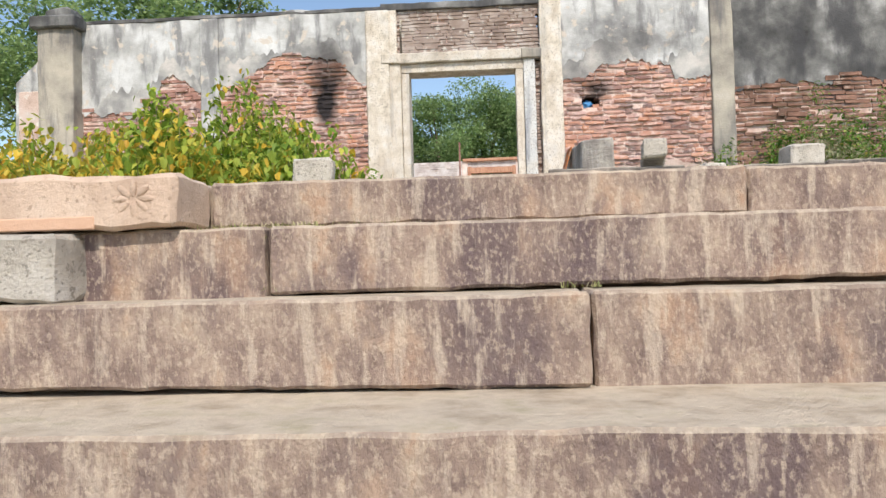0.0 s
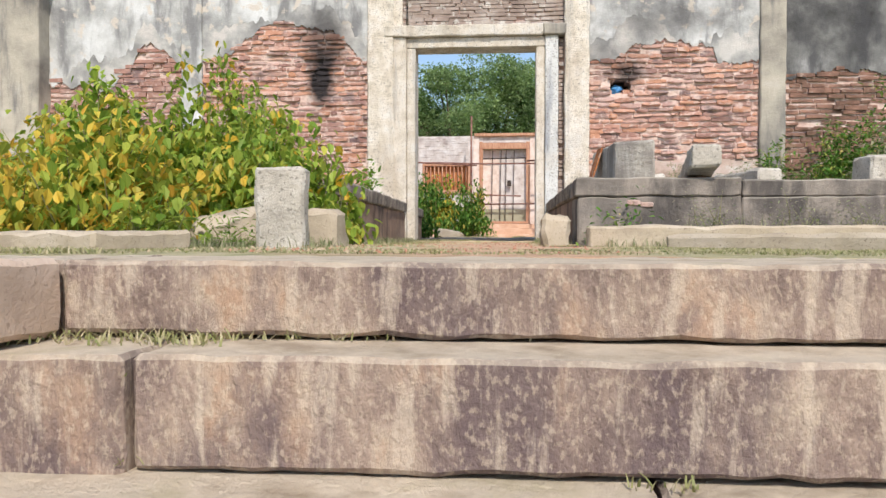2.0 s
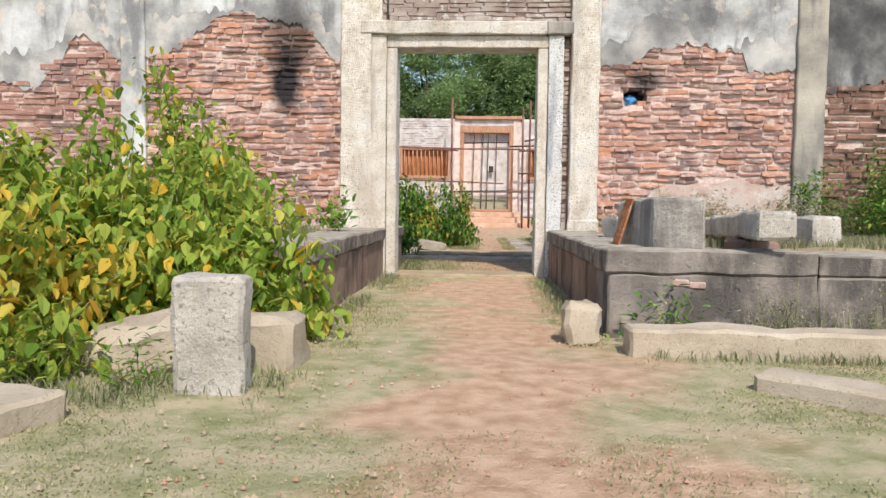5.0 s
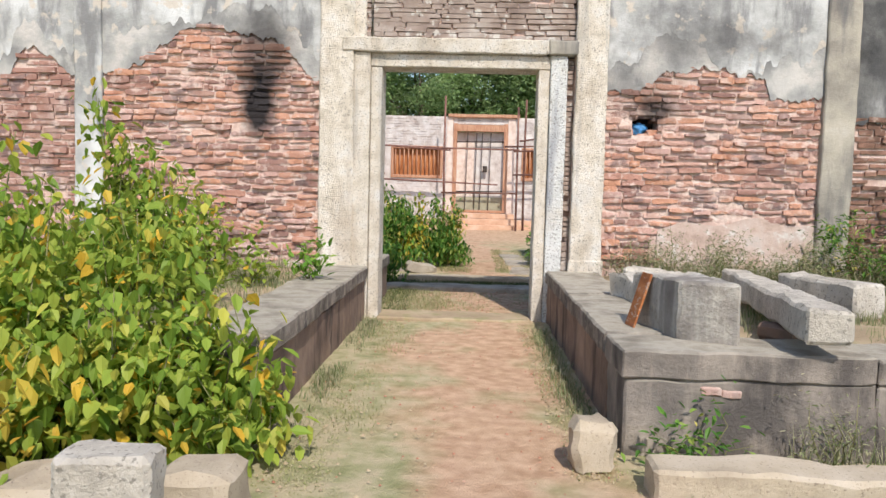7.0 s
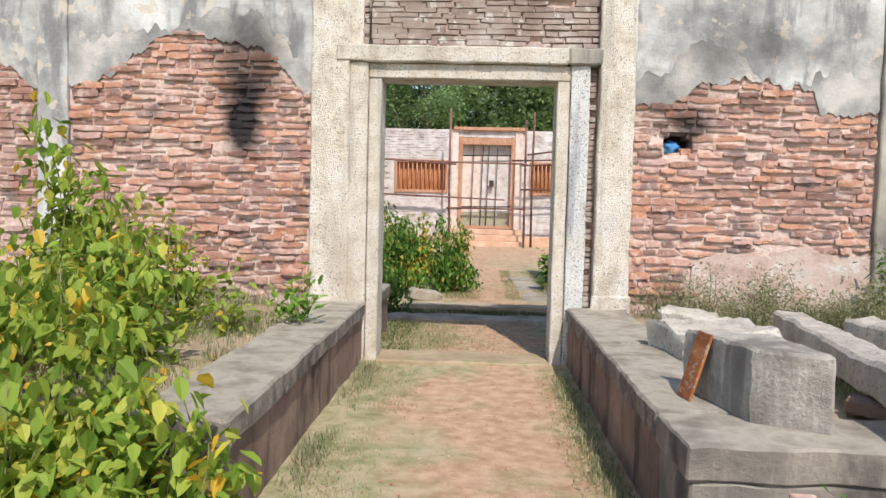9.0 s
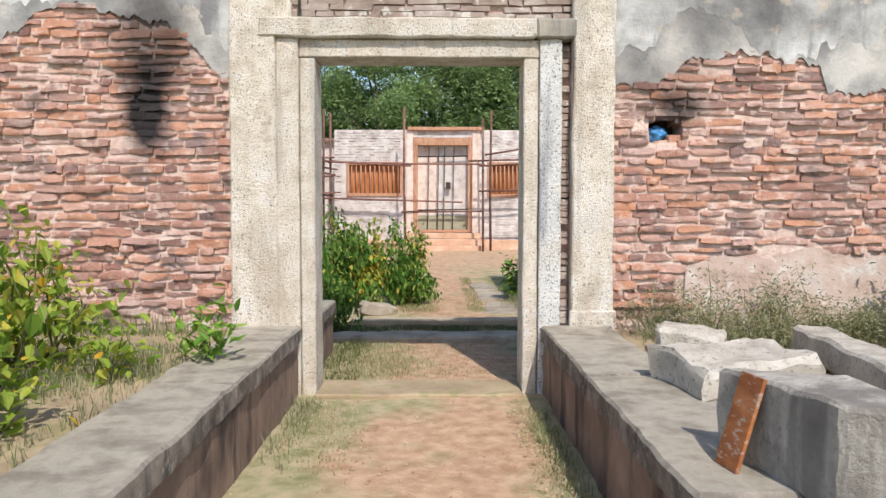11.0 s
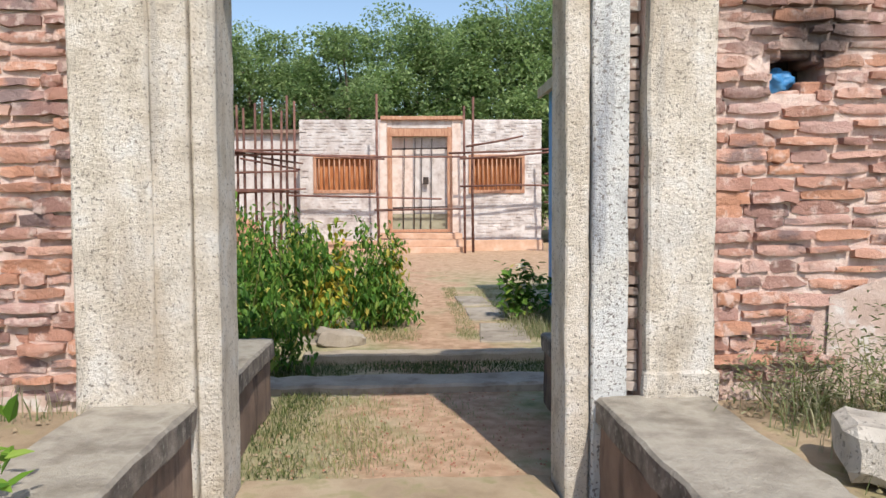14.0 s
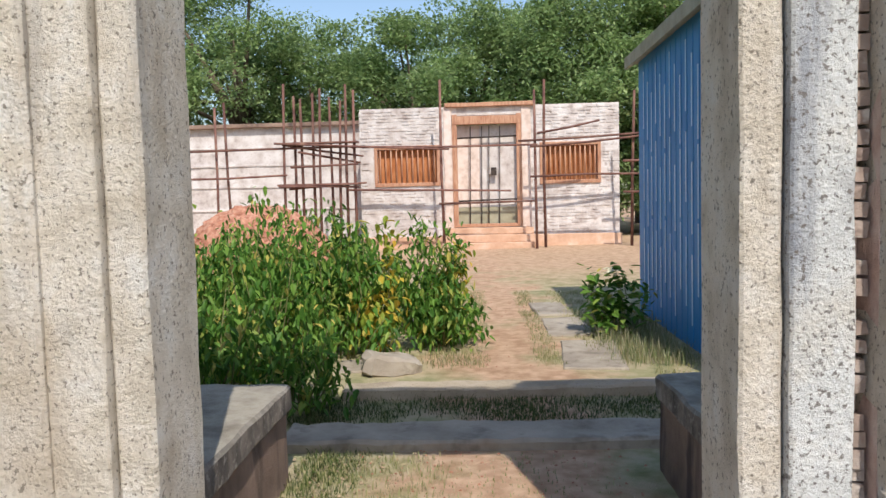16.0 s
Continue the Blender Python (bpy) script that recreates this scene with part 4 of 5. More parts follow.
stone("broken_stone", pose(3.35, -3.6, 0.49, 0, 0, 6), (0.32, 0.3, 0.22), M_block, "squared pale stone on the platform edge", "stone", 13, 0.012, 0.08)

bd = link_mesh("wooden_board", box(-0.007, 0.007, -0.07, 0.07, 0, 0.33, 0.003), M_rust)
bd.matrix_world = Matrix.Translation((1.105, -3.22, 0.520)) @ Euler((0, radians(17), radians(8))).to_matrix().to_4x4()
tagged(bd, "orange-brown board leaning against a granite block", "board")

# ---- yard behind the gate ----
stone("step_stone", pose(0.18, 2.42, -0.05, 0, 0, 1), (2.5, 0.40, 0.11), M_slab, "worn stone strip across the path", "step", 15, 0.012, 0.1)
stone("step_stone", pose(0.25, 3.47, -0.05, 0, 0, 1), (2.3, 0.22, 0.125), M_edge, "worn earth-covered stone step edge", "step", 16, 0.012, 0.1)
for i, (x, y, w, l) in enumerate(((1.05, 4.5, 0.5, 1.2), (1.0, 5.9, 0.45, 1.1), (0.95, 7.2, 0.4, 1.0), (-0.75, 4.15, 0.6, 0.45))):
    stone("paving_slab", pose(x, y, 0.03, 0, 0, 4 * i - 5), (w, l, 0.05), M_slab, "grey paving slab beside the yard path", "paving", 60 + i, 0.01, 0.12, 0.012, "yard path slabs")


stone("rock", pose(-0.62, 3.95, 0.03, 0, 6, 20), (0.42, 0.30, 0.17), M_slab, "pale weathered rock under the yard shrub", "stone", 68, 0.05, 0.07, 0.05)


def blue_shed():
    s = empty("blue_shed", pose(1.97, 3.15, 0.05), "blue corrugated sheet-metal shed with pale eaves", "shed")
    w, l, h = 2.6, 3.75, 2.86

    part("side_wall", box(-0.004, 0.006, 0, l, 0, h), M_blue, s)
    for i in range(int(l / 0.19)):
        part("rib", box(-0.009, -0.004, i * 0.19 + 0.02, i * 0.19 + 0.075, 0.02, h - 0.06, 0.002), M_blue, s)
        # Broken lengths of pale strip laid over each rib.
        for k in range(3):
            z = 0.35 + 0.8 * k + 0.16 * math.sin(i * 2.1 + k)
            part("worn_strip", box(-0.013, -0.0095, i * 0.19 + 0.033, i * 0.19 + 0.058, z, z + 0.62), M_bluel, s, "pale streak on a rib")
    for ya, yb in ((0, -1), (l, 1)):
        part("end_wall", box(0.008, w - 0.012, ya - 0.004, ya + 0.004, 0, h), M_blue, s)
        for i in range(int(w / 0.19)):
            part("rib", box(i * 0.19 + 0.04, i * 0.19 + 0.095, min(ya + yb * 0.004, ya + yb * 0.010), max(ya + yb * 0.004, ya + yb * 0.010), 0.02, h - 0.06, 0.002), M_blue, s)
    part("side_wall", box(w - 0.01, w, 0, l, 0, h), M_blue, s)
    part("roof", box(-0.12, w + 0.12, -0.12, l + 0.12, h, h + 0.05, 0.01), M_trim, s, "pale grey-green roof sheet")
    part("fascia", box(-0.14, -0.10, -0.12, l + 0.12, h - 0.06, h + 0.07, 0.005), M_trim, s, "pale eaves trim")


blue_shed()

# ---- restored building across the yard ----
BY = 19.5


def grille_window(parent, x0, x1, z0, z1):
    w = part("window", box(x0 - 0.09, x1 + 0.09, BY - 0.05, BY + 0.05, z0 - 0.1, z0, 0.01), M_teakd, parent, "orange timber window with upright bars")
    part("frame_head", box(x0 - 0.09, x1 + 0.09, BY - 0.06, BY + 0.05, z1, z1 + 0.1, 0.01), M_teakd, w)
    for xa in (x0 - 0.09, x1):
        part("frame_side", box(xa, xa + 0.09, BY - 0.05, BY + 0.05, z0, z1, 0.01), M_teakd, w)
    part("shutter", box(x0, x1, BY + 0.14, BY + 0.17, z0, z1), M_teak, w)
    n = 11
    for i in range(n):
        xa = x0 + (x1 - x0) * (i + 0.5) / n
        part("bar", tube([(xa, BY - 0.01, z0), (xa, BY - 0.01, z1)], [0.022, 0.022], 6), M_teakd, w)


def building():
    b = empty("restored_building", pose(0, 0, 0), "low white-washed brick building with timber door and grille windows", "building")
    x0, x1, top = -3.14, 4.05, 3.97
    win = [(-2.66, -1.0, 1.9, 2.83), (1.95, 3.45, 1.88, 2.83)]
    door = (-0.42, 1.22, 0.62, 3.72)
    xs = [x0, win[0][0], win[0][1], door[0], door[1], win[1][0], win[1][1], x1]
    for i in (0, 2, 4, 6):
        part("wall_section", box(xs[i], xs[i + 1], BY, BY + 0.5, 0, top), M_white, b)
    for wx0, wx1, z0, z1 in win:
        part("wall_section", box(wx0, wx1, BY, BY + 0.5, 0, z0), M_white, b)
        part("wall_section", box(wx0, wx1, BY, BY + 0.5, z1, top), M_white, b)
    part("wall_section", box(door[0], door[1], BY, BY + 0.5, 0, door[2]), M_white, b)
    part("wall_section", box(door[0], door[1], BY, BY + 0.5, door[3], top), M_white, b)
    # rows of white-washed bricks, uneven
    r = random.Random(5)
    vs, fs = [], []
    z = 0.35
    while z < top - 0.05:
        x = x0 + r.uniform(0, 0.1)
        while x < x1 - 0.1:
            ln = r.uniform(0.16, 0.26)
            a, c = x, min(x + ln - 0.03, x1)
            x += ln
            if any(a < wx1 + 0.12 and c > wx0 - 0.12 and z0 - 0.15 < z < z1 + 0.15 for wx0, wx1, z0, z1 in win) or (a < door[1] + 0.3 and c > door[0] - 0.3):
                continue
            if r.random() < 0.18:
                continue
            f, h = BY - r.uniform(0.003, 0.03), r.uniform(0.045, 0.07)
            k = len(vs)
            for xx in (a, c):
                for zz in (z, z + h):
                    for yy in (f, BY + 0.02):
                        vs.append((xx, yy, zz))
            fs += [tuple(k + t for t in q) for q in ((0, 4, 6, 2), (4, 5, 7, 6), (2, 6, 7, 3), (0, 1, 5, 4), (0, 2, 3, 1))]
        z += 0.088
    ob = data_mesh("brickwork", vs, fs, M_white, b)
    ob["kind"] = "stuff"
    for w in win:
        grille_window(b, *w)
    part("plinth", rough_box(x0 - 0.05, -0.85, BY - 0.10, BY, 0.0, 0.38, 0.3, 0.015, 0.02, 3), M_pinkwash, b)
    part("plinth", rough_box(1.65, x1 + 0.05, BY - 0.10, BY, 0.0, 0.38, 0.3, 0.015, 0.02, 4), M_pinkwash, b)
    for z0, z1, d in ((0.0, 0.22, 1.0), (0.22, 0.42, 0.65), (0.42, 0.60, 0.3)):
        part("door_step", rough_box(-0.85, 1.65, BY - d, BY, z0, z1, 0.25, 0.015, 0.02, z0 * 9), M_pinkwash, b)
    part("door_surround", rough_box(-0.80, -0.56, BY - 0.05, BY + 0.1, 0.6, top, 0.3, 0.01, 0.02, 5), M_palewash, b)
    part("door_surround", rough_box(1.36, 1.62, BY - 0.05, BY + 0.1, 0.6, top, 0.3, 0.01, 0.02, 6), M_palewash, b)
    part("coping", rough_box(-0.75, 1.75, BY - 0.14, BY + 0.3, top - 0.02, top + 0.09, 0.3, 0.01, 0.015, 7), M_teakd, b)
    d = part("door", box(door[0] - 0.14, door[0], BY - 0.07, BY + 0.12, door[2], door[3] + 0.02, 0.01), M_teakd, b, "tall timber-framed doorway with pale leaves and iron bars")
    part("door_frame", box(door[1], door[1] + 0.14, BY - 0.07, BY + 0.12, door[2], door[3] + 0.02, 0.01), M_teakd, d)
    part("door_frame", box(door[0] - 0.14, door[1] + 0.14, BY - 0.08, BY + 0.12, door[3] - 0.25, door[3] - 0.02, 0.01), M_teakd, d)
    part("door_frame", box(door[0] - 0.10, door[1] + 0.10, BY - 0.05, BY + 0.10, door[2], door[2] + 0.09, 0.01), M_teakd, d)
    part("door_panel", box(door[0] + 0.62, door[1], BY + 0.2, BY + 0.24, door[2], door[3] - 0.25), M_white, d, "white-washed door leaf")
    part("door_panel", box(door[0], door[0] + 0.62, BY + 0.22, BY + 0.26, door[2], door[3] - 0.25), M_palewash, d, "pale pink door leaf")
    part("door_kick", box(door[0], door[1], BY + 0.17, BY + 0.2, door[2], door[2] + 0.55), M_trim, d)
    for xa in (-0.1, 0.22, 0.42, 0.72):
        part("iron_bar", tube([(xa, BY + 0.05, door[2]), (xa + 0.05, BY + 0.05, door[3] - 0.3)], [0.016, 0.016], 6), M_iron, d)
    for za in (1.35, 3.1):
        part("iron_bar", tube([(door[0], BY + 0.04, za), (door[1], BY + 0.04, za + 0.03)], [0.025, 0.025], 6), M_iron, d)
    part("lock_box", box(0.5, 0.66, BY + 0.0, BY + 0.05, 2.05, 2.27, 0.01), M_iron, d)
    # lower wing to the side, set back
    wing = empty("building_wing", pose(0, 0, 0), "lower white-washed side wing with a dark flat roof", "building")
    part("wall", box(-16, -3.16, BY + 1.8, BY + 2.2, 0, 3.72), M_white, wing)
    part("roof", box(-16, -3.16, BY + 1.6, BY + 4, 3.72, 3.84, 0.02), M_dark, wing)
    for z in (1.2, 1.9, 2.55, 3.1):
        part("brick_course", rough_box(-16, -3.2, BY + 1.76, BY + 1.8, z, z + 0.06, 0.5, 0.02, 0.006, z), M_white, wing)
    part("return_wall", box(-3.155, -3.145, BY, BY + 2.2, 0, 3.9), M_white, wing)


building()


def scaffold():
    s = empty("scaffold", pose(0, 0, 0), "rough brown pole scaffold lashed before the building", "scaffold")
    r = random.Random(8)

    def pole(a, c, rad=0.04):
        mid = (Vector(a) + Vector(c)) / 2 + Vector((r.uniform(-0.03, 0.03), 0, r.uniform(-0.03, 0.03)))
        part("pole", tube([a, mid, c], [rad, rad * 0.95, rad * 0.85], 6), M_pole, s)
    y = BY - 1.35
    for x, h in ((-0.78, 4.55), (1.62, 4.2), (1.93, 4.45), (4.2, 4.1), (-3.1, 4.35), (-3.35, 4.5), (-3.75, 4.2), (-4.2, 4.3), (-4.75, 4.25), (-4.95, 4.55), (-6.5, 4.1), (-6.85, 4.0), (-3.5, 4.1), (-4.0, 4.4), (-4.5, 4.15), (4.45, 3.6), (4.7, 3.5)):
        pole((x + r.uniform(-0.03, 0.03), y + r.uniform(-0.1, 0.5), 0.0), (x + r.uniform(-0.05, 0.05), y + r.uniform(-0.1, 0.3), h))
    for a, c in (((-8.2, y, 2.82), (-3.0, y, 2.86)), ((-5.2, y - 0.1, 2.98), (-0.6, y, 2.72)), ((-3.2, y, 2.85), (1.7, y, 2.78)), ((1.2, y, 2.88), (4.6, y, 3.02)), ((1.5, y - 0.1, 2.72), (4.5, y, 2.95)),
                 ((-5.1, y - 0.1, 1.84), (-3.0, y, 1.80)), ((-3.3, y, 1.72), (1.0, y, 1.60)), ((1.5, y, 1.95), (4.5, y, 1.96)), ((-8.1, y, 2.1), (-4.9, y, 2.15)), ((-0.9, y, 1.3), (1.6, y, 1.32)),
                 ((1.7, y + 0.1, 3.08), (3.3, y, 3.36)), ((-4.6, y, 2.75), (-3.0, y + 0.4, 2.45)), ((-5.0, y, 2.95), (-2.9, y + 0.3, 2.62)), ((-4.9, y + 0.2, 1.78), (-2.8, y, 1.9)), ((-4.8, y, 2.35), (-3.0, y, 2.4)), ((3.9, y, 2.3), (5.0, y, 2.32)), ((3.9, y, 1.5), (5.0, y, 1.52))):
        pole(a, c, 0.034)
    for x in (-4.6, -3.3):
        pole((x, y, 1.83), (x, BY - 0.1, 1.83), 0.03)
        pole((x, y, 2.9), (x, BY - 0.1, 2.9), 0.03)
    part("plank", box(-5.15, -3.0, y - 0.1, y + 0.25, 1.86, 1.91, 0.005), M_pole, s)
    part("plank", box(-5.0, -3.0, y - 0.1, y + 0.25, 2.96, 3.0, 0.005), M_pole, s)


scaffold()


def heap():
    bm = bmesh.new()
    bmesh.ops.create_icosphere(bm, subdivisions=5, radius=1.0)
    for v in bm.verts:
        v.co = Vector((v.co.x * 1.6, v.co.y * 1.1, max(-0.02, v.co.z) * 1.3))
        v.co += noise.noise_vector(v.co * 6) * 0.06 + noise.noise_vector(v.co * 13) * 0.07
    ob = link_mesh("rubble_heap", bm, M_heap)
    ob.location = (-4.6, 14.2, 0.09)
    tagged(ob, "heap of broken red brick rubble", "rubble", kind="stuff")


heap()


# ---- trees ----
def tree(x, y, z, height, spread, seed, leaves, size, crown_low=0.25):
    r = random.Random(seed)
    t = empty("tree", pose(x, y, z), "broad leafy green tree behind the building", "tree", "trees behind the yard")
    tr = bmesh.new()
    top = Vector((r.uniform(-0.4, 0.4), 0, height * 0.75))
    tube([(0, 0, -0.1), (0.1, 0.05, height * 0.3), top], [height * 0.035, height * 0.026, height * 0.008], 8, tr)
    clumps = []
    for i in range(34):
        a, u = r.uniform(0, 6.283), r.uniform(crown_low, 1.0)
        d = spread * math.sqrt(max(0.05, 1 - ((u - 0.45) / 0.6) ** 2)) * r.uniform(0.35, 1.0)
        c = Vector((math.cos(a) * d, math.sin(a) * d, height * u * 0.93))
        clumps.append((c, spread * r.uniform(0.2, 0.38)))
        if i < 12:
            f = Vector((0, 0, height * r.uniform(0.2, 0.5)))
            tube([f, (f + c) / 2 + Vector((0, 0, 0.3)), c], [height * 0.012, height * 0.008, height * 0.003], 5, tr)
    part("trunk", tr, M_bark, t)
    per = leaves // len(clumps)
    pts = []
    for c, rad in clumps:
        v = rng.normal(0, 1, (per, 3))
        v /= np.linalg.norm(v, axis=1)[:, None]
        rr = rad * rng.uniform(0.55, 1.08, (per, 1))
        pts.append(np.array(c) + v * rr * np.array([1, 1, 0.75]))
    pts = np.concatenate(pts)
    pts = pts[pts[:, 2] > 0.2]
    leaf_mesh("crown", pts, rng.uniform(0.6, 1.4, len(pts)) * size, M_tree, t, droop=0.3, slim=0.55, fold=False)
    return t


TREES = ((-13, 27, 10.5, 5.0), (-8.4, 26, 10.5, 4.2), (-4.0, 31, 8.2, 4.2), (0.2, 27.5, 9.2, 4.3), (4.6, 27, 9.6, 4.6), (9.2, 26.5, 10.5, 4.6), (14, 28, 10.5, 5.0), (2.5, 34, 10.8, 5.4), (-9.5, 35, 12, 5.5), (8, 35, 12, 5.5), (19, 30, 10.5, 5.0), (-19, 30, 11, 5.2), (-2.2, 38, 9.4, 5.2), (-1.9, 25.5, 8.0, 3.2), (2.6, 25, 8.2, 3.2), (-6.0, 28, 8.6, 3.4), (7, 25, 8.8, 3.2))
for i, (x, y, h, sp) in enumerate(TREES):
    tree(x, y, 0.05, h, sp, 200 + i, 34000 if y < 32 else 16000, 0.165, 0.10)
tree(-8.6, 5.0, 0.05, 6.4, 3.0, 302, 16000, 0.14)
tree(6.9, 1.75, 0.05, 4.9, 1.7, 303, 7000, 0.12, 0.72)
tree(-5.7, 4.3, 0.05, 6.6, 2.5, 304, 14000, 0.13, 0.5)

# ---- shrubs and grass ----
SH = "dense leafy shrub with yellowing leaves beside the path"
G = "shrubs on the overgrown bed"
for i, (x, y, z, rad, h, n, yel) in enumerate((
        (-1.65, -4.15, 0.0, 0.62, 0.98, 1700, 0), (-2.45, -4.3, 0.0, 0.75, 1.1, 1900, 0), (-1.42, -4.45, 0.0, 0.38, 0.8, 800, 0), (-1.02, -4.28, 0.0, 0.34, 0.76, 700, 0), (-1.75, -5.35, 0.0, 0.26, 0.4, 260, 0), (-2.3, -4.9, 0.0, 0.7, 0.95, 1200, 1),
        (-3.2, -4.6, 0.0, 0.8, 0.95, 1700, 1), (-4.1, -4.4, 0.0, 0.8, 0.85, 1600, 1), (-5.0, -4.5, 0.0, 0.8, 0.8, 1400, 1), (-6.0, -4.4, 0.0, 0.8, 0.8, 1300, 1),
        (-3.0, -3.2, 0.48, 0.8, 0.8, 1500, 0), (-2.15, -2.75, 0.48, 0.6, 1.1, 900, 0), (-4.2, -2.9, 0.48, 0.8, 0.6, 1200, 1), (-5.4, -2.8, 0.48, 0.8, 0.6, 1200, 1),
        (-2.75, -1.9, 0.48, 0.45, 0.75, 500, 0), (-2.2, -1.55, 0.48, 0.35, 0.95, 380, 0))):
    shrub(x, y, z, rad, h, int(n * 1.0), 0.092, M_leafy if yel else M_leaf, SH, 400 + i, "shrub", 20, 0.85, G, 0.62)
shrub(-2.75, -3.75, 0.3, 0.3, 1.35, 500, 0.095, M_leaf, "tall slender leafy shoot", 430, "shrub", 5, 0.6, G)
for i, (x, y, h) in enumerate(((-2.3, -3.85, 1.7), (-2.05, -4.2, 1.5), (-3.3, -4.0, 1.1), (-4.6, -4.0, 1.0), (-5.6, -4.2, 0.95), (-2.30, -2.5, 1.75), (-2.55, -4.5, 1.4), (-3.9, -4.3, 1.05), (-1.35, -4.1, 1.05), (-2.12, -2.6, 1.35))):
    shrub(x, y, 0.48 if y > -3.7 else 0.2, 0.26, h, 420, 0.085, M_leaf if i in (0, 1, 5, 6, 8, 9) else M_leafy, "tall slender leafy shoot", 440 + i, "shrub", 5, 0.8, G, 0.6)
for i, (x, y, h, n) in enumerate(((-2.05, -2.35, 0.72, 260), (-1.72, -2.75, 0.5, 200), (-2.0, -1.45, 0.9, 130), (-1.62, -1.75, 0.42, 140), (-2.35, -1.3, 0.85, 200), (-1.9, -3.2, 0.6, 260))):
    shrub(x, y, 0.48, 0.22, h, n, 0.075, M_leaf, "thin leafy weed on the overgrown bed", 445 + i, "weed", 6, 0.4, "weeds on the bed", 0.65)
for i in range(11):
    x = 1.75 + 0.27 * i
    shrub(x, -0.30 - 0.24 * (i % 3), 0.47, 0.30, 0.38 + 0.14 * (i % 2), 1100, 0.036, M_weed, "dry grey-green weed at the wall's foot", 500 + i, "weed", 18, 0.0, "weeds along the wall", 0.3)
for i in range(7):
    shrub(1.9 + 0.55 * i, -4.2, 0.0, 0.24, 0.34, 420, 0.03, M_weed, "dry brown weed before the platform", 520 + i, "weed", 16, 0.1, "weeds before the platform", 0.3)
shrub(-1.22, -1.35, 0.52, 0.13, 0.34, 130, 0.08, M_seed, "small bright green seedling growing on the platform", 431, "seedling", 7, -0.55, "", 0.5)
shrub(-1.25, -5.5, 0.0, 0.18, 0.2, 130, 0.05, M_seed, "small green weed beside the post stub", 433, "weed", 14, -0.2, "", 0.25)
shrub(-1.68, -5.5, 0.0, 0.24, 0.24, 220, 0.055, M_leaf, "small green weed beside the post stub", 434, "weed", 14, -0.2, "", 0.25)
shrub(1.25, -4.15, 0.0, 0.25, 0.3, 200, 0.06, M_leafd, "small green weed at the platform foot", 432, "weed", 8, 0.1, "", 0.4)
YS = "dense green shrub with drooping leaves in the yard"
for i, (x, y, rad, h, n) in enumerate(((-1.1, 4.5, 0.55, 1.1, 1900), (-0.3, 4.95, 0.42, 0.95, 1500), (-1.95, 4.6, 0.6, 1.2, 1900), (-1.4, 5.6, 0.7, 1.3, 1900), (-2.7, 5.3, 0.7, 1.3, 1900), (-0.55, 5.9, 0.5, 1.05, 1300), (-2.3, 6.6, 0.8, 1.3, 1700), (-3.6, 6.2, 0.8, 1.3, 1600), (-2.9, 4.3, 0.6, 1.15, 1500), (-1.6, 3.8, 0.4, 0.95, 1000), (-1.05, 2.95, 0.26, 0.55, 420), (-1.75, 3.05, 0.45, 0.95, 1100), (-2.5, 3.3, 0.6, 1.15, 1400), (-4.4, 5.0, 0.8, 1.2, 1500))):
    shrub(x, y, 0.06, rad, h * 1.1, n, 0.092, M_leafd, YS, 450 + i, "shrub", 20, 1.0, "shrubs in the yard", 0.42)
for i, (x, y, h) in enumerate(((-0.75, 4.6, 1.22), (-1.7, 4.9, 1.4), (-2.6, 4.7, 1.4), (-0.2, 5.2, 1.1), (-1.2, 5.2, 1.35), (-3.2, 5.4, 1.5), (-2.55, 4.25, 1.42), (-2.95, 4.6, 1.5))):
    shrub(x, y, 0.06, 0.22, h, 300, 0.10, M_leafy if i in (0, 3, 6, 7) else M_leafd, "slender yard shoot with yellowing leaves", 540 + i, "shrub", 5, 0.8, "shrubs in the yard", 0.5)
flowering = shrub(1.45, 5.3, 0.06, 0.35, 0.75, 330, 0.12, M_leafd, "small leafy shrub with a pale flower by the path", 470, "shrub", 7, 0.2, "", 0.5)
for i, (x, y, rad, h, n) in enumerate(((4.0, -0.6, 0.6, 1.15, 2200), (4.9, -0.8, 0.8, 1.2, 2600), (5.9, -0.9, 0.8, 1.3, 2600), (4.4, -1.9, 0.5, 0.6, 1200), (6.9, -0.9, 0.8, 1.3, 2200), (5.2, -2.2, 0.7, 0.8, 1500))):
    shrub(x, y, 0.48, rad, h, n, 0.07, M_weed if i == 3 else M_leafd, "straggling green bush at the wall's foot", 480 + i, "bush", 16, 0.3, "bushes at the wall", 0.35)

tuft_stuff("terrace_grass", [(-3.2, -0.3, -7.35, -4.6, 0.0), (0.9, 3.5, -7.35, -4.2, 0.0), (-0.85, -0.45, -4.6, -0.3, 0.0), (0.62, 0.9, -4.4, -0.3, 0.0), (-0.4, 0.9, -7.3, -6.0, 0.0)], 6000, 0.009, M_grass, "short dry grass along the path", 1.2)
tuft_stuff("tall_grass", [(1.5, 6.5, -1.1, -0.05, 0.48), (-3.6, -1.4, -0.35, -0.03, 0.48)], 2200, 0.17, M_weed, "tall dry weeds at the wall's foot")
tuft_stuff("bed_grass", [(1.45, 6.5, -3.4, -0.8, 0.48), (-4.2, -1.35, -3.6, -0.1, 0.48), (-2.2, -1.33, -3.6, -0.1, 0.48)], 3200, 0.08, M_weed, "sparse dry weeds on the beds")
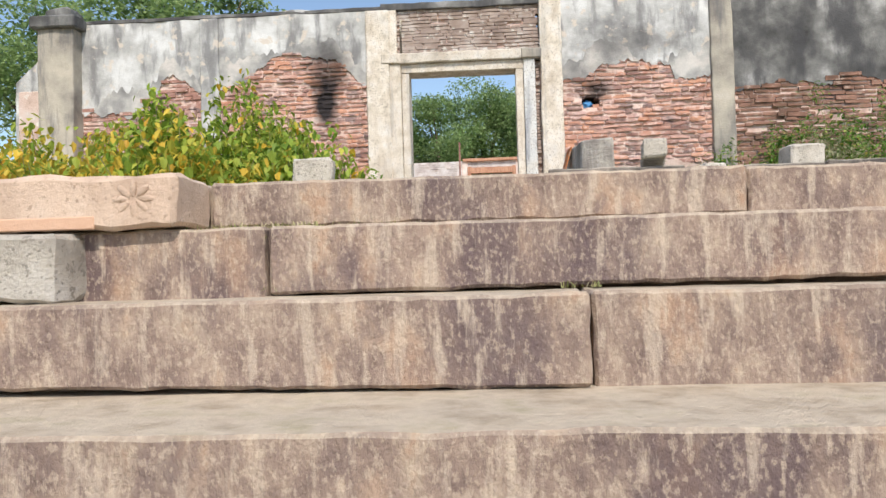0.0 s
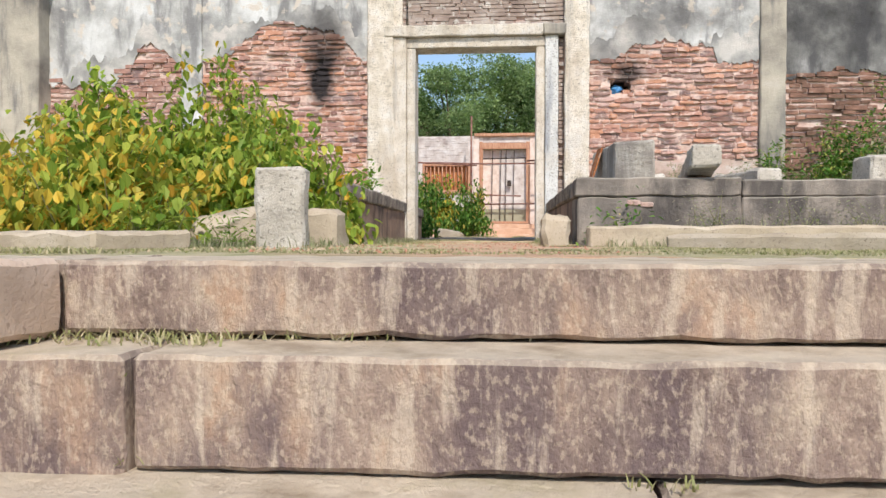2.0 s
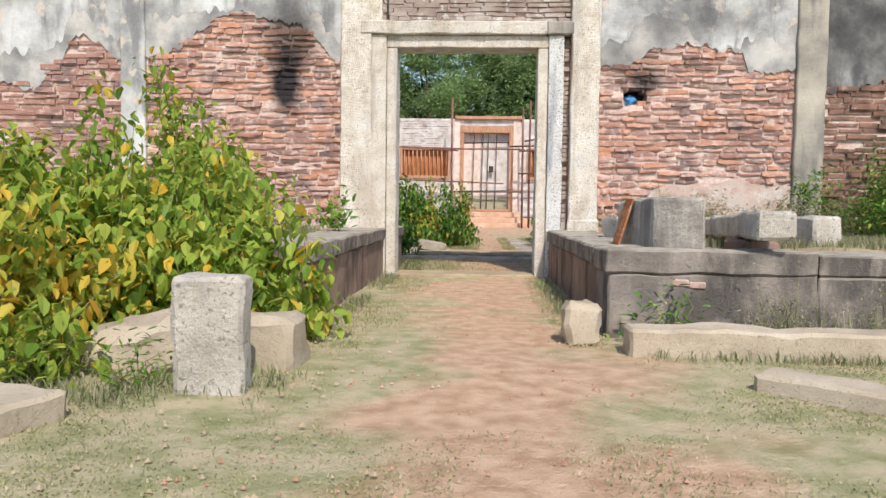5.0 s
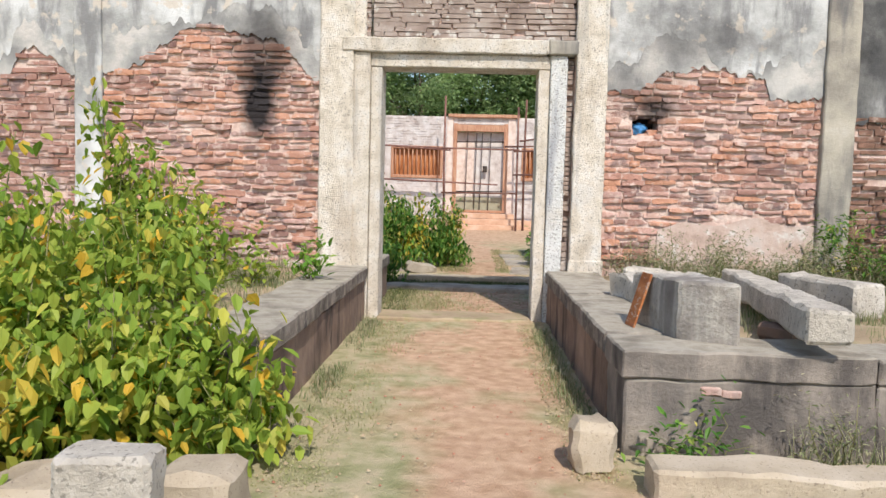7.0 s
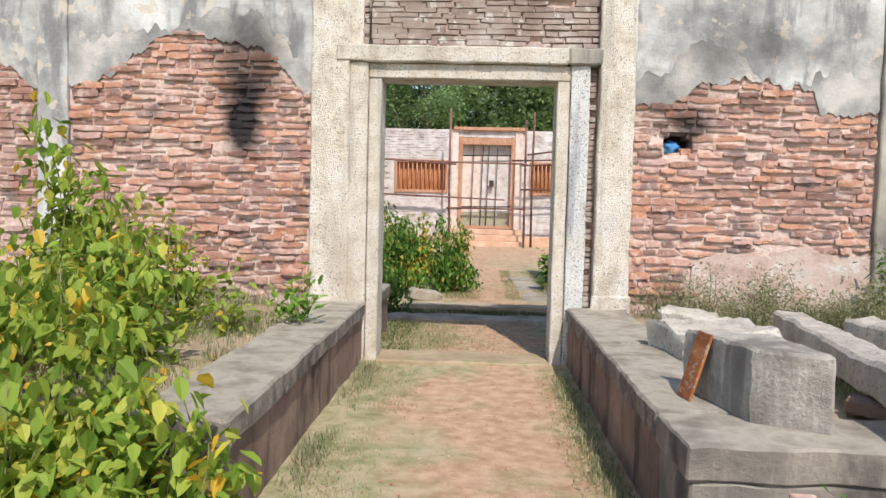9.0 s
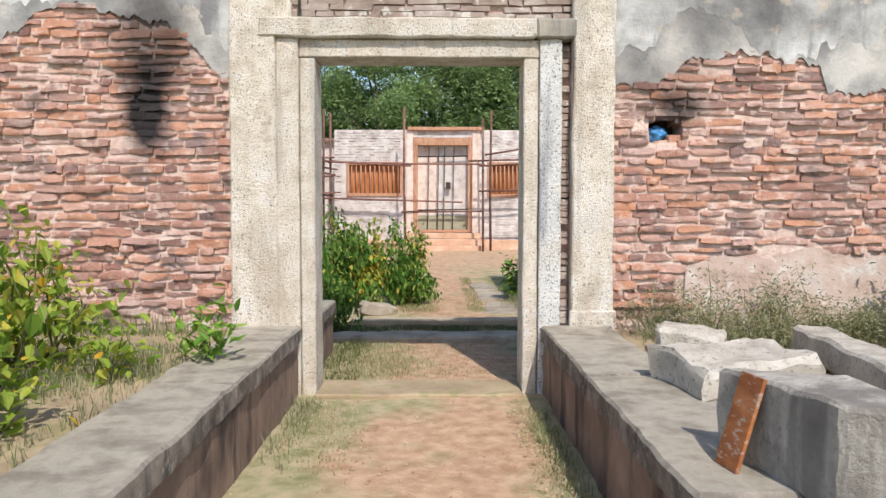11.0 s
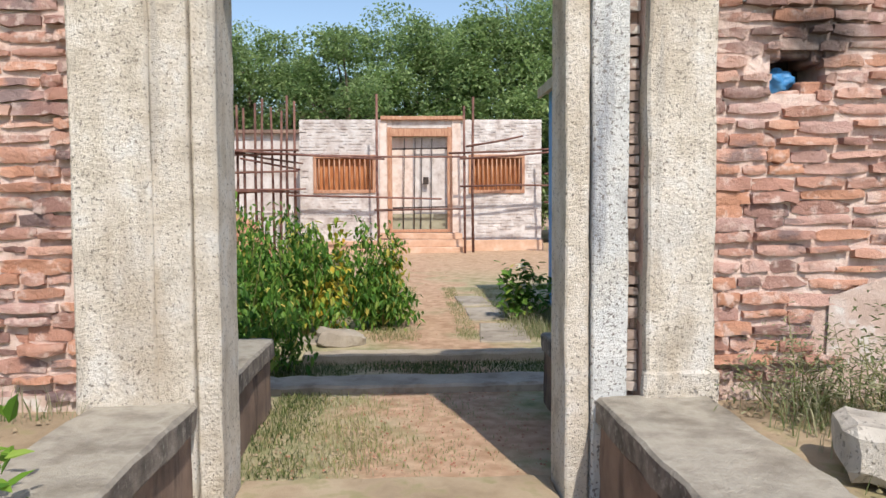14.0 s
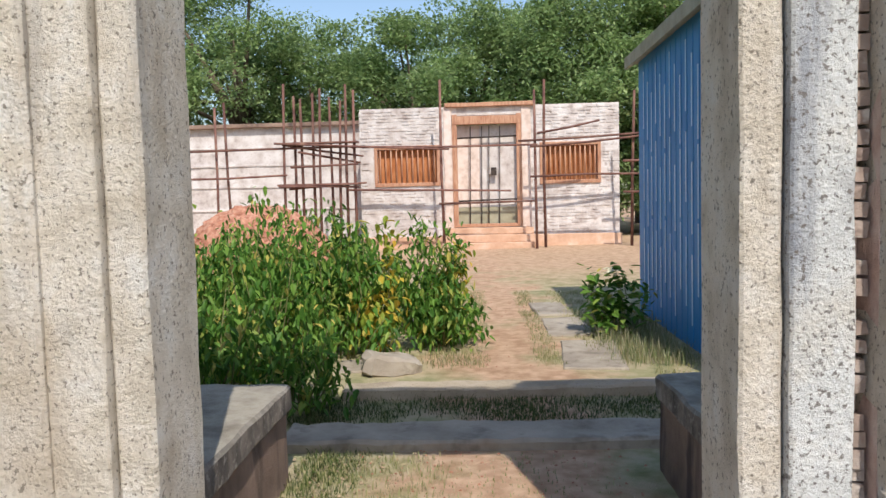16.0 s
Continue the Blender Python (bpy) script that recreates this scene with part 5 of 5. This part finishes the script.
tuft_stuff("edge_grass", [(0.72, 0.915, -3.95, -0.25, 0.0), (-0.89, -0.68, -3.85, -0.25, 0.0), (1.0, 3.6, -4.75, -4.6, 0.0), (-1.9, -0.6, -5.9, -5.2, 0.0)], 3800, 0.06, M_weed, "green-grey grass along the stone edges", 0.6)
tuft_stuff("ledge_weeds", [(1.6, 6.5, -4.35, -4.0, 0.0)], 900, 0.2, M_weed, "dry weeds before the platform")
tuft_stuff("yard_grass", [(-0.9, -0.05, 0.4, 2.2, 0.0), (-0.4, 0.2, 4.0, 9.0, 0.06), (0.55, 0.8, 4.0, 9.0, 0.06), (1.0, 1.9, 4.0, 9.0, 0.06), (1.4, 1.95, 3.6, 6.5, 0.06)], 3200, 0.04, M_grass, "short grass in the yard")


leaf_mesh("flower", np.array([(-0.12 + 0.05 * math.cos(k), -0.1 + 0.05 * math.sin(k), 0.62 + 0.02 * (k % 3)) for k in range(14)]), np.full(14, 0.07), M_flower, flowering, droop=-0.2, label="pale cream blossom")
tuft_stuff("shed_weeds", [(1.15, 1.95, 3.9, 6.6, 0.06)], 1800, 0.14, M_weed, "grey-green weeds along the shed")
tuft_stuff("gate_grass", [(-0.78, 0.85, 0.35, 2.2, 0.0), (-0.8, -0.3, -3.8, -0.2, 0.0), (0.6, 0.9, -3.8, -0.2, 0.0)], 1100, 0.022, M_grass, "short green grass inside the gateway")
tuft_stuff("shaded_grass", [(-1.3, 1.6, 2.62, 3.36, 0.0), (-0.9, -0.5, 0.4, 2.2, 0.0)], 5200, 0.035, M_shade, "green grass between the stone strips, its shade put into the colour", 0.8)
tuft_stuff("joint_grass", [(-1.0, 0.5, -8.07, -8.03, -0.2), (-0.5, -0.44, -8.33, -8.3, -0.25), (-0.52, -0.42, -8.34, -8.30, -0.45), (0.62, 0.8, -8.36, -8.31, -0.465), (-2.6, -0.8, -7.42, -7.2, 0.0), (-1.0, -0.3, -8.2, -8.03, -0.203)], 4200, 0.025, M_grass, "dry grass growing in the step joints", 1.1)


def litter(name, boxes, count, size, material, label):
    """Small stones and dry leaves strewn over the ground."""
    r = random.Random(count)
    verts, faces = [], []
    for x0, x1, y0, y1, z in boxes:
        for _ in range(count):
            c = Vector((r.uniform(x0, x1), r.uniform(y0, y1), z))
            a, k, sz = r.uniform(0, 6.3), len(verts), size * r.uniform(0.4, 1.4)
            for i in range(5):
                t = a + i * 1.2566
                q = sz * r.uniform(0.6, 1.0)
                verts.append((c.x + math.cos(t) * q, c.y + math.sin(t) * q * 0.8, c.z - 0.003))
            verts.append((c.x, c.y, c.z + sz * 0.55))
            faces += [(k + i, k + (i + 1) % 5, k + 5) for i in range(5)]
    tagged(data_mesh(name, verts, faces, material), label, "litter", kind="stuff")


litter("path_pebbles", [(-0.8, 0.85, -7.3, -0.2, 0.008), (-0.8, 0.95, 0.4, 2.2, 0.008), (-0.3, 1.0, 4.0, 18.0, 0.065)], 300, 0.010, M_heap, "small reddish pebbles and grit on the path")
litter("dry_leaf_litter", [(-1.0, 0.0, -7.2, -0.3, 0.008), (0.6, 0.95, -4.4, -0.2, 0.008), (1.5, 3.5, -3.3, -0.1, 0.5), (-4, -1.4, -3.4, -0.1, 0.5), (-1.0, -0.2, 0.4, 2.2, 0.008)], 340, 0.013, M_soil, "fallen dry brown leaves")

# ---- single bricks last ----
for job in brick_jobs:
    lay_bricks(*job)
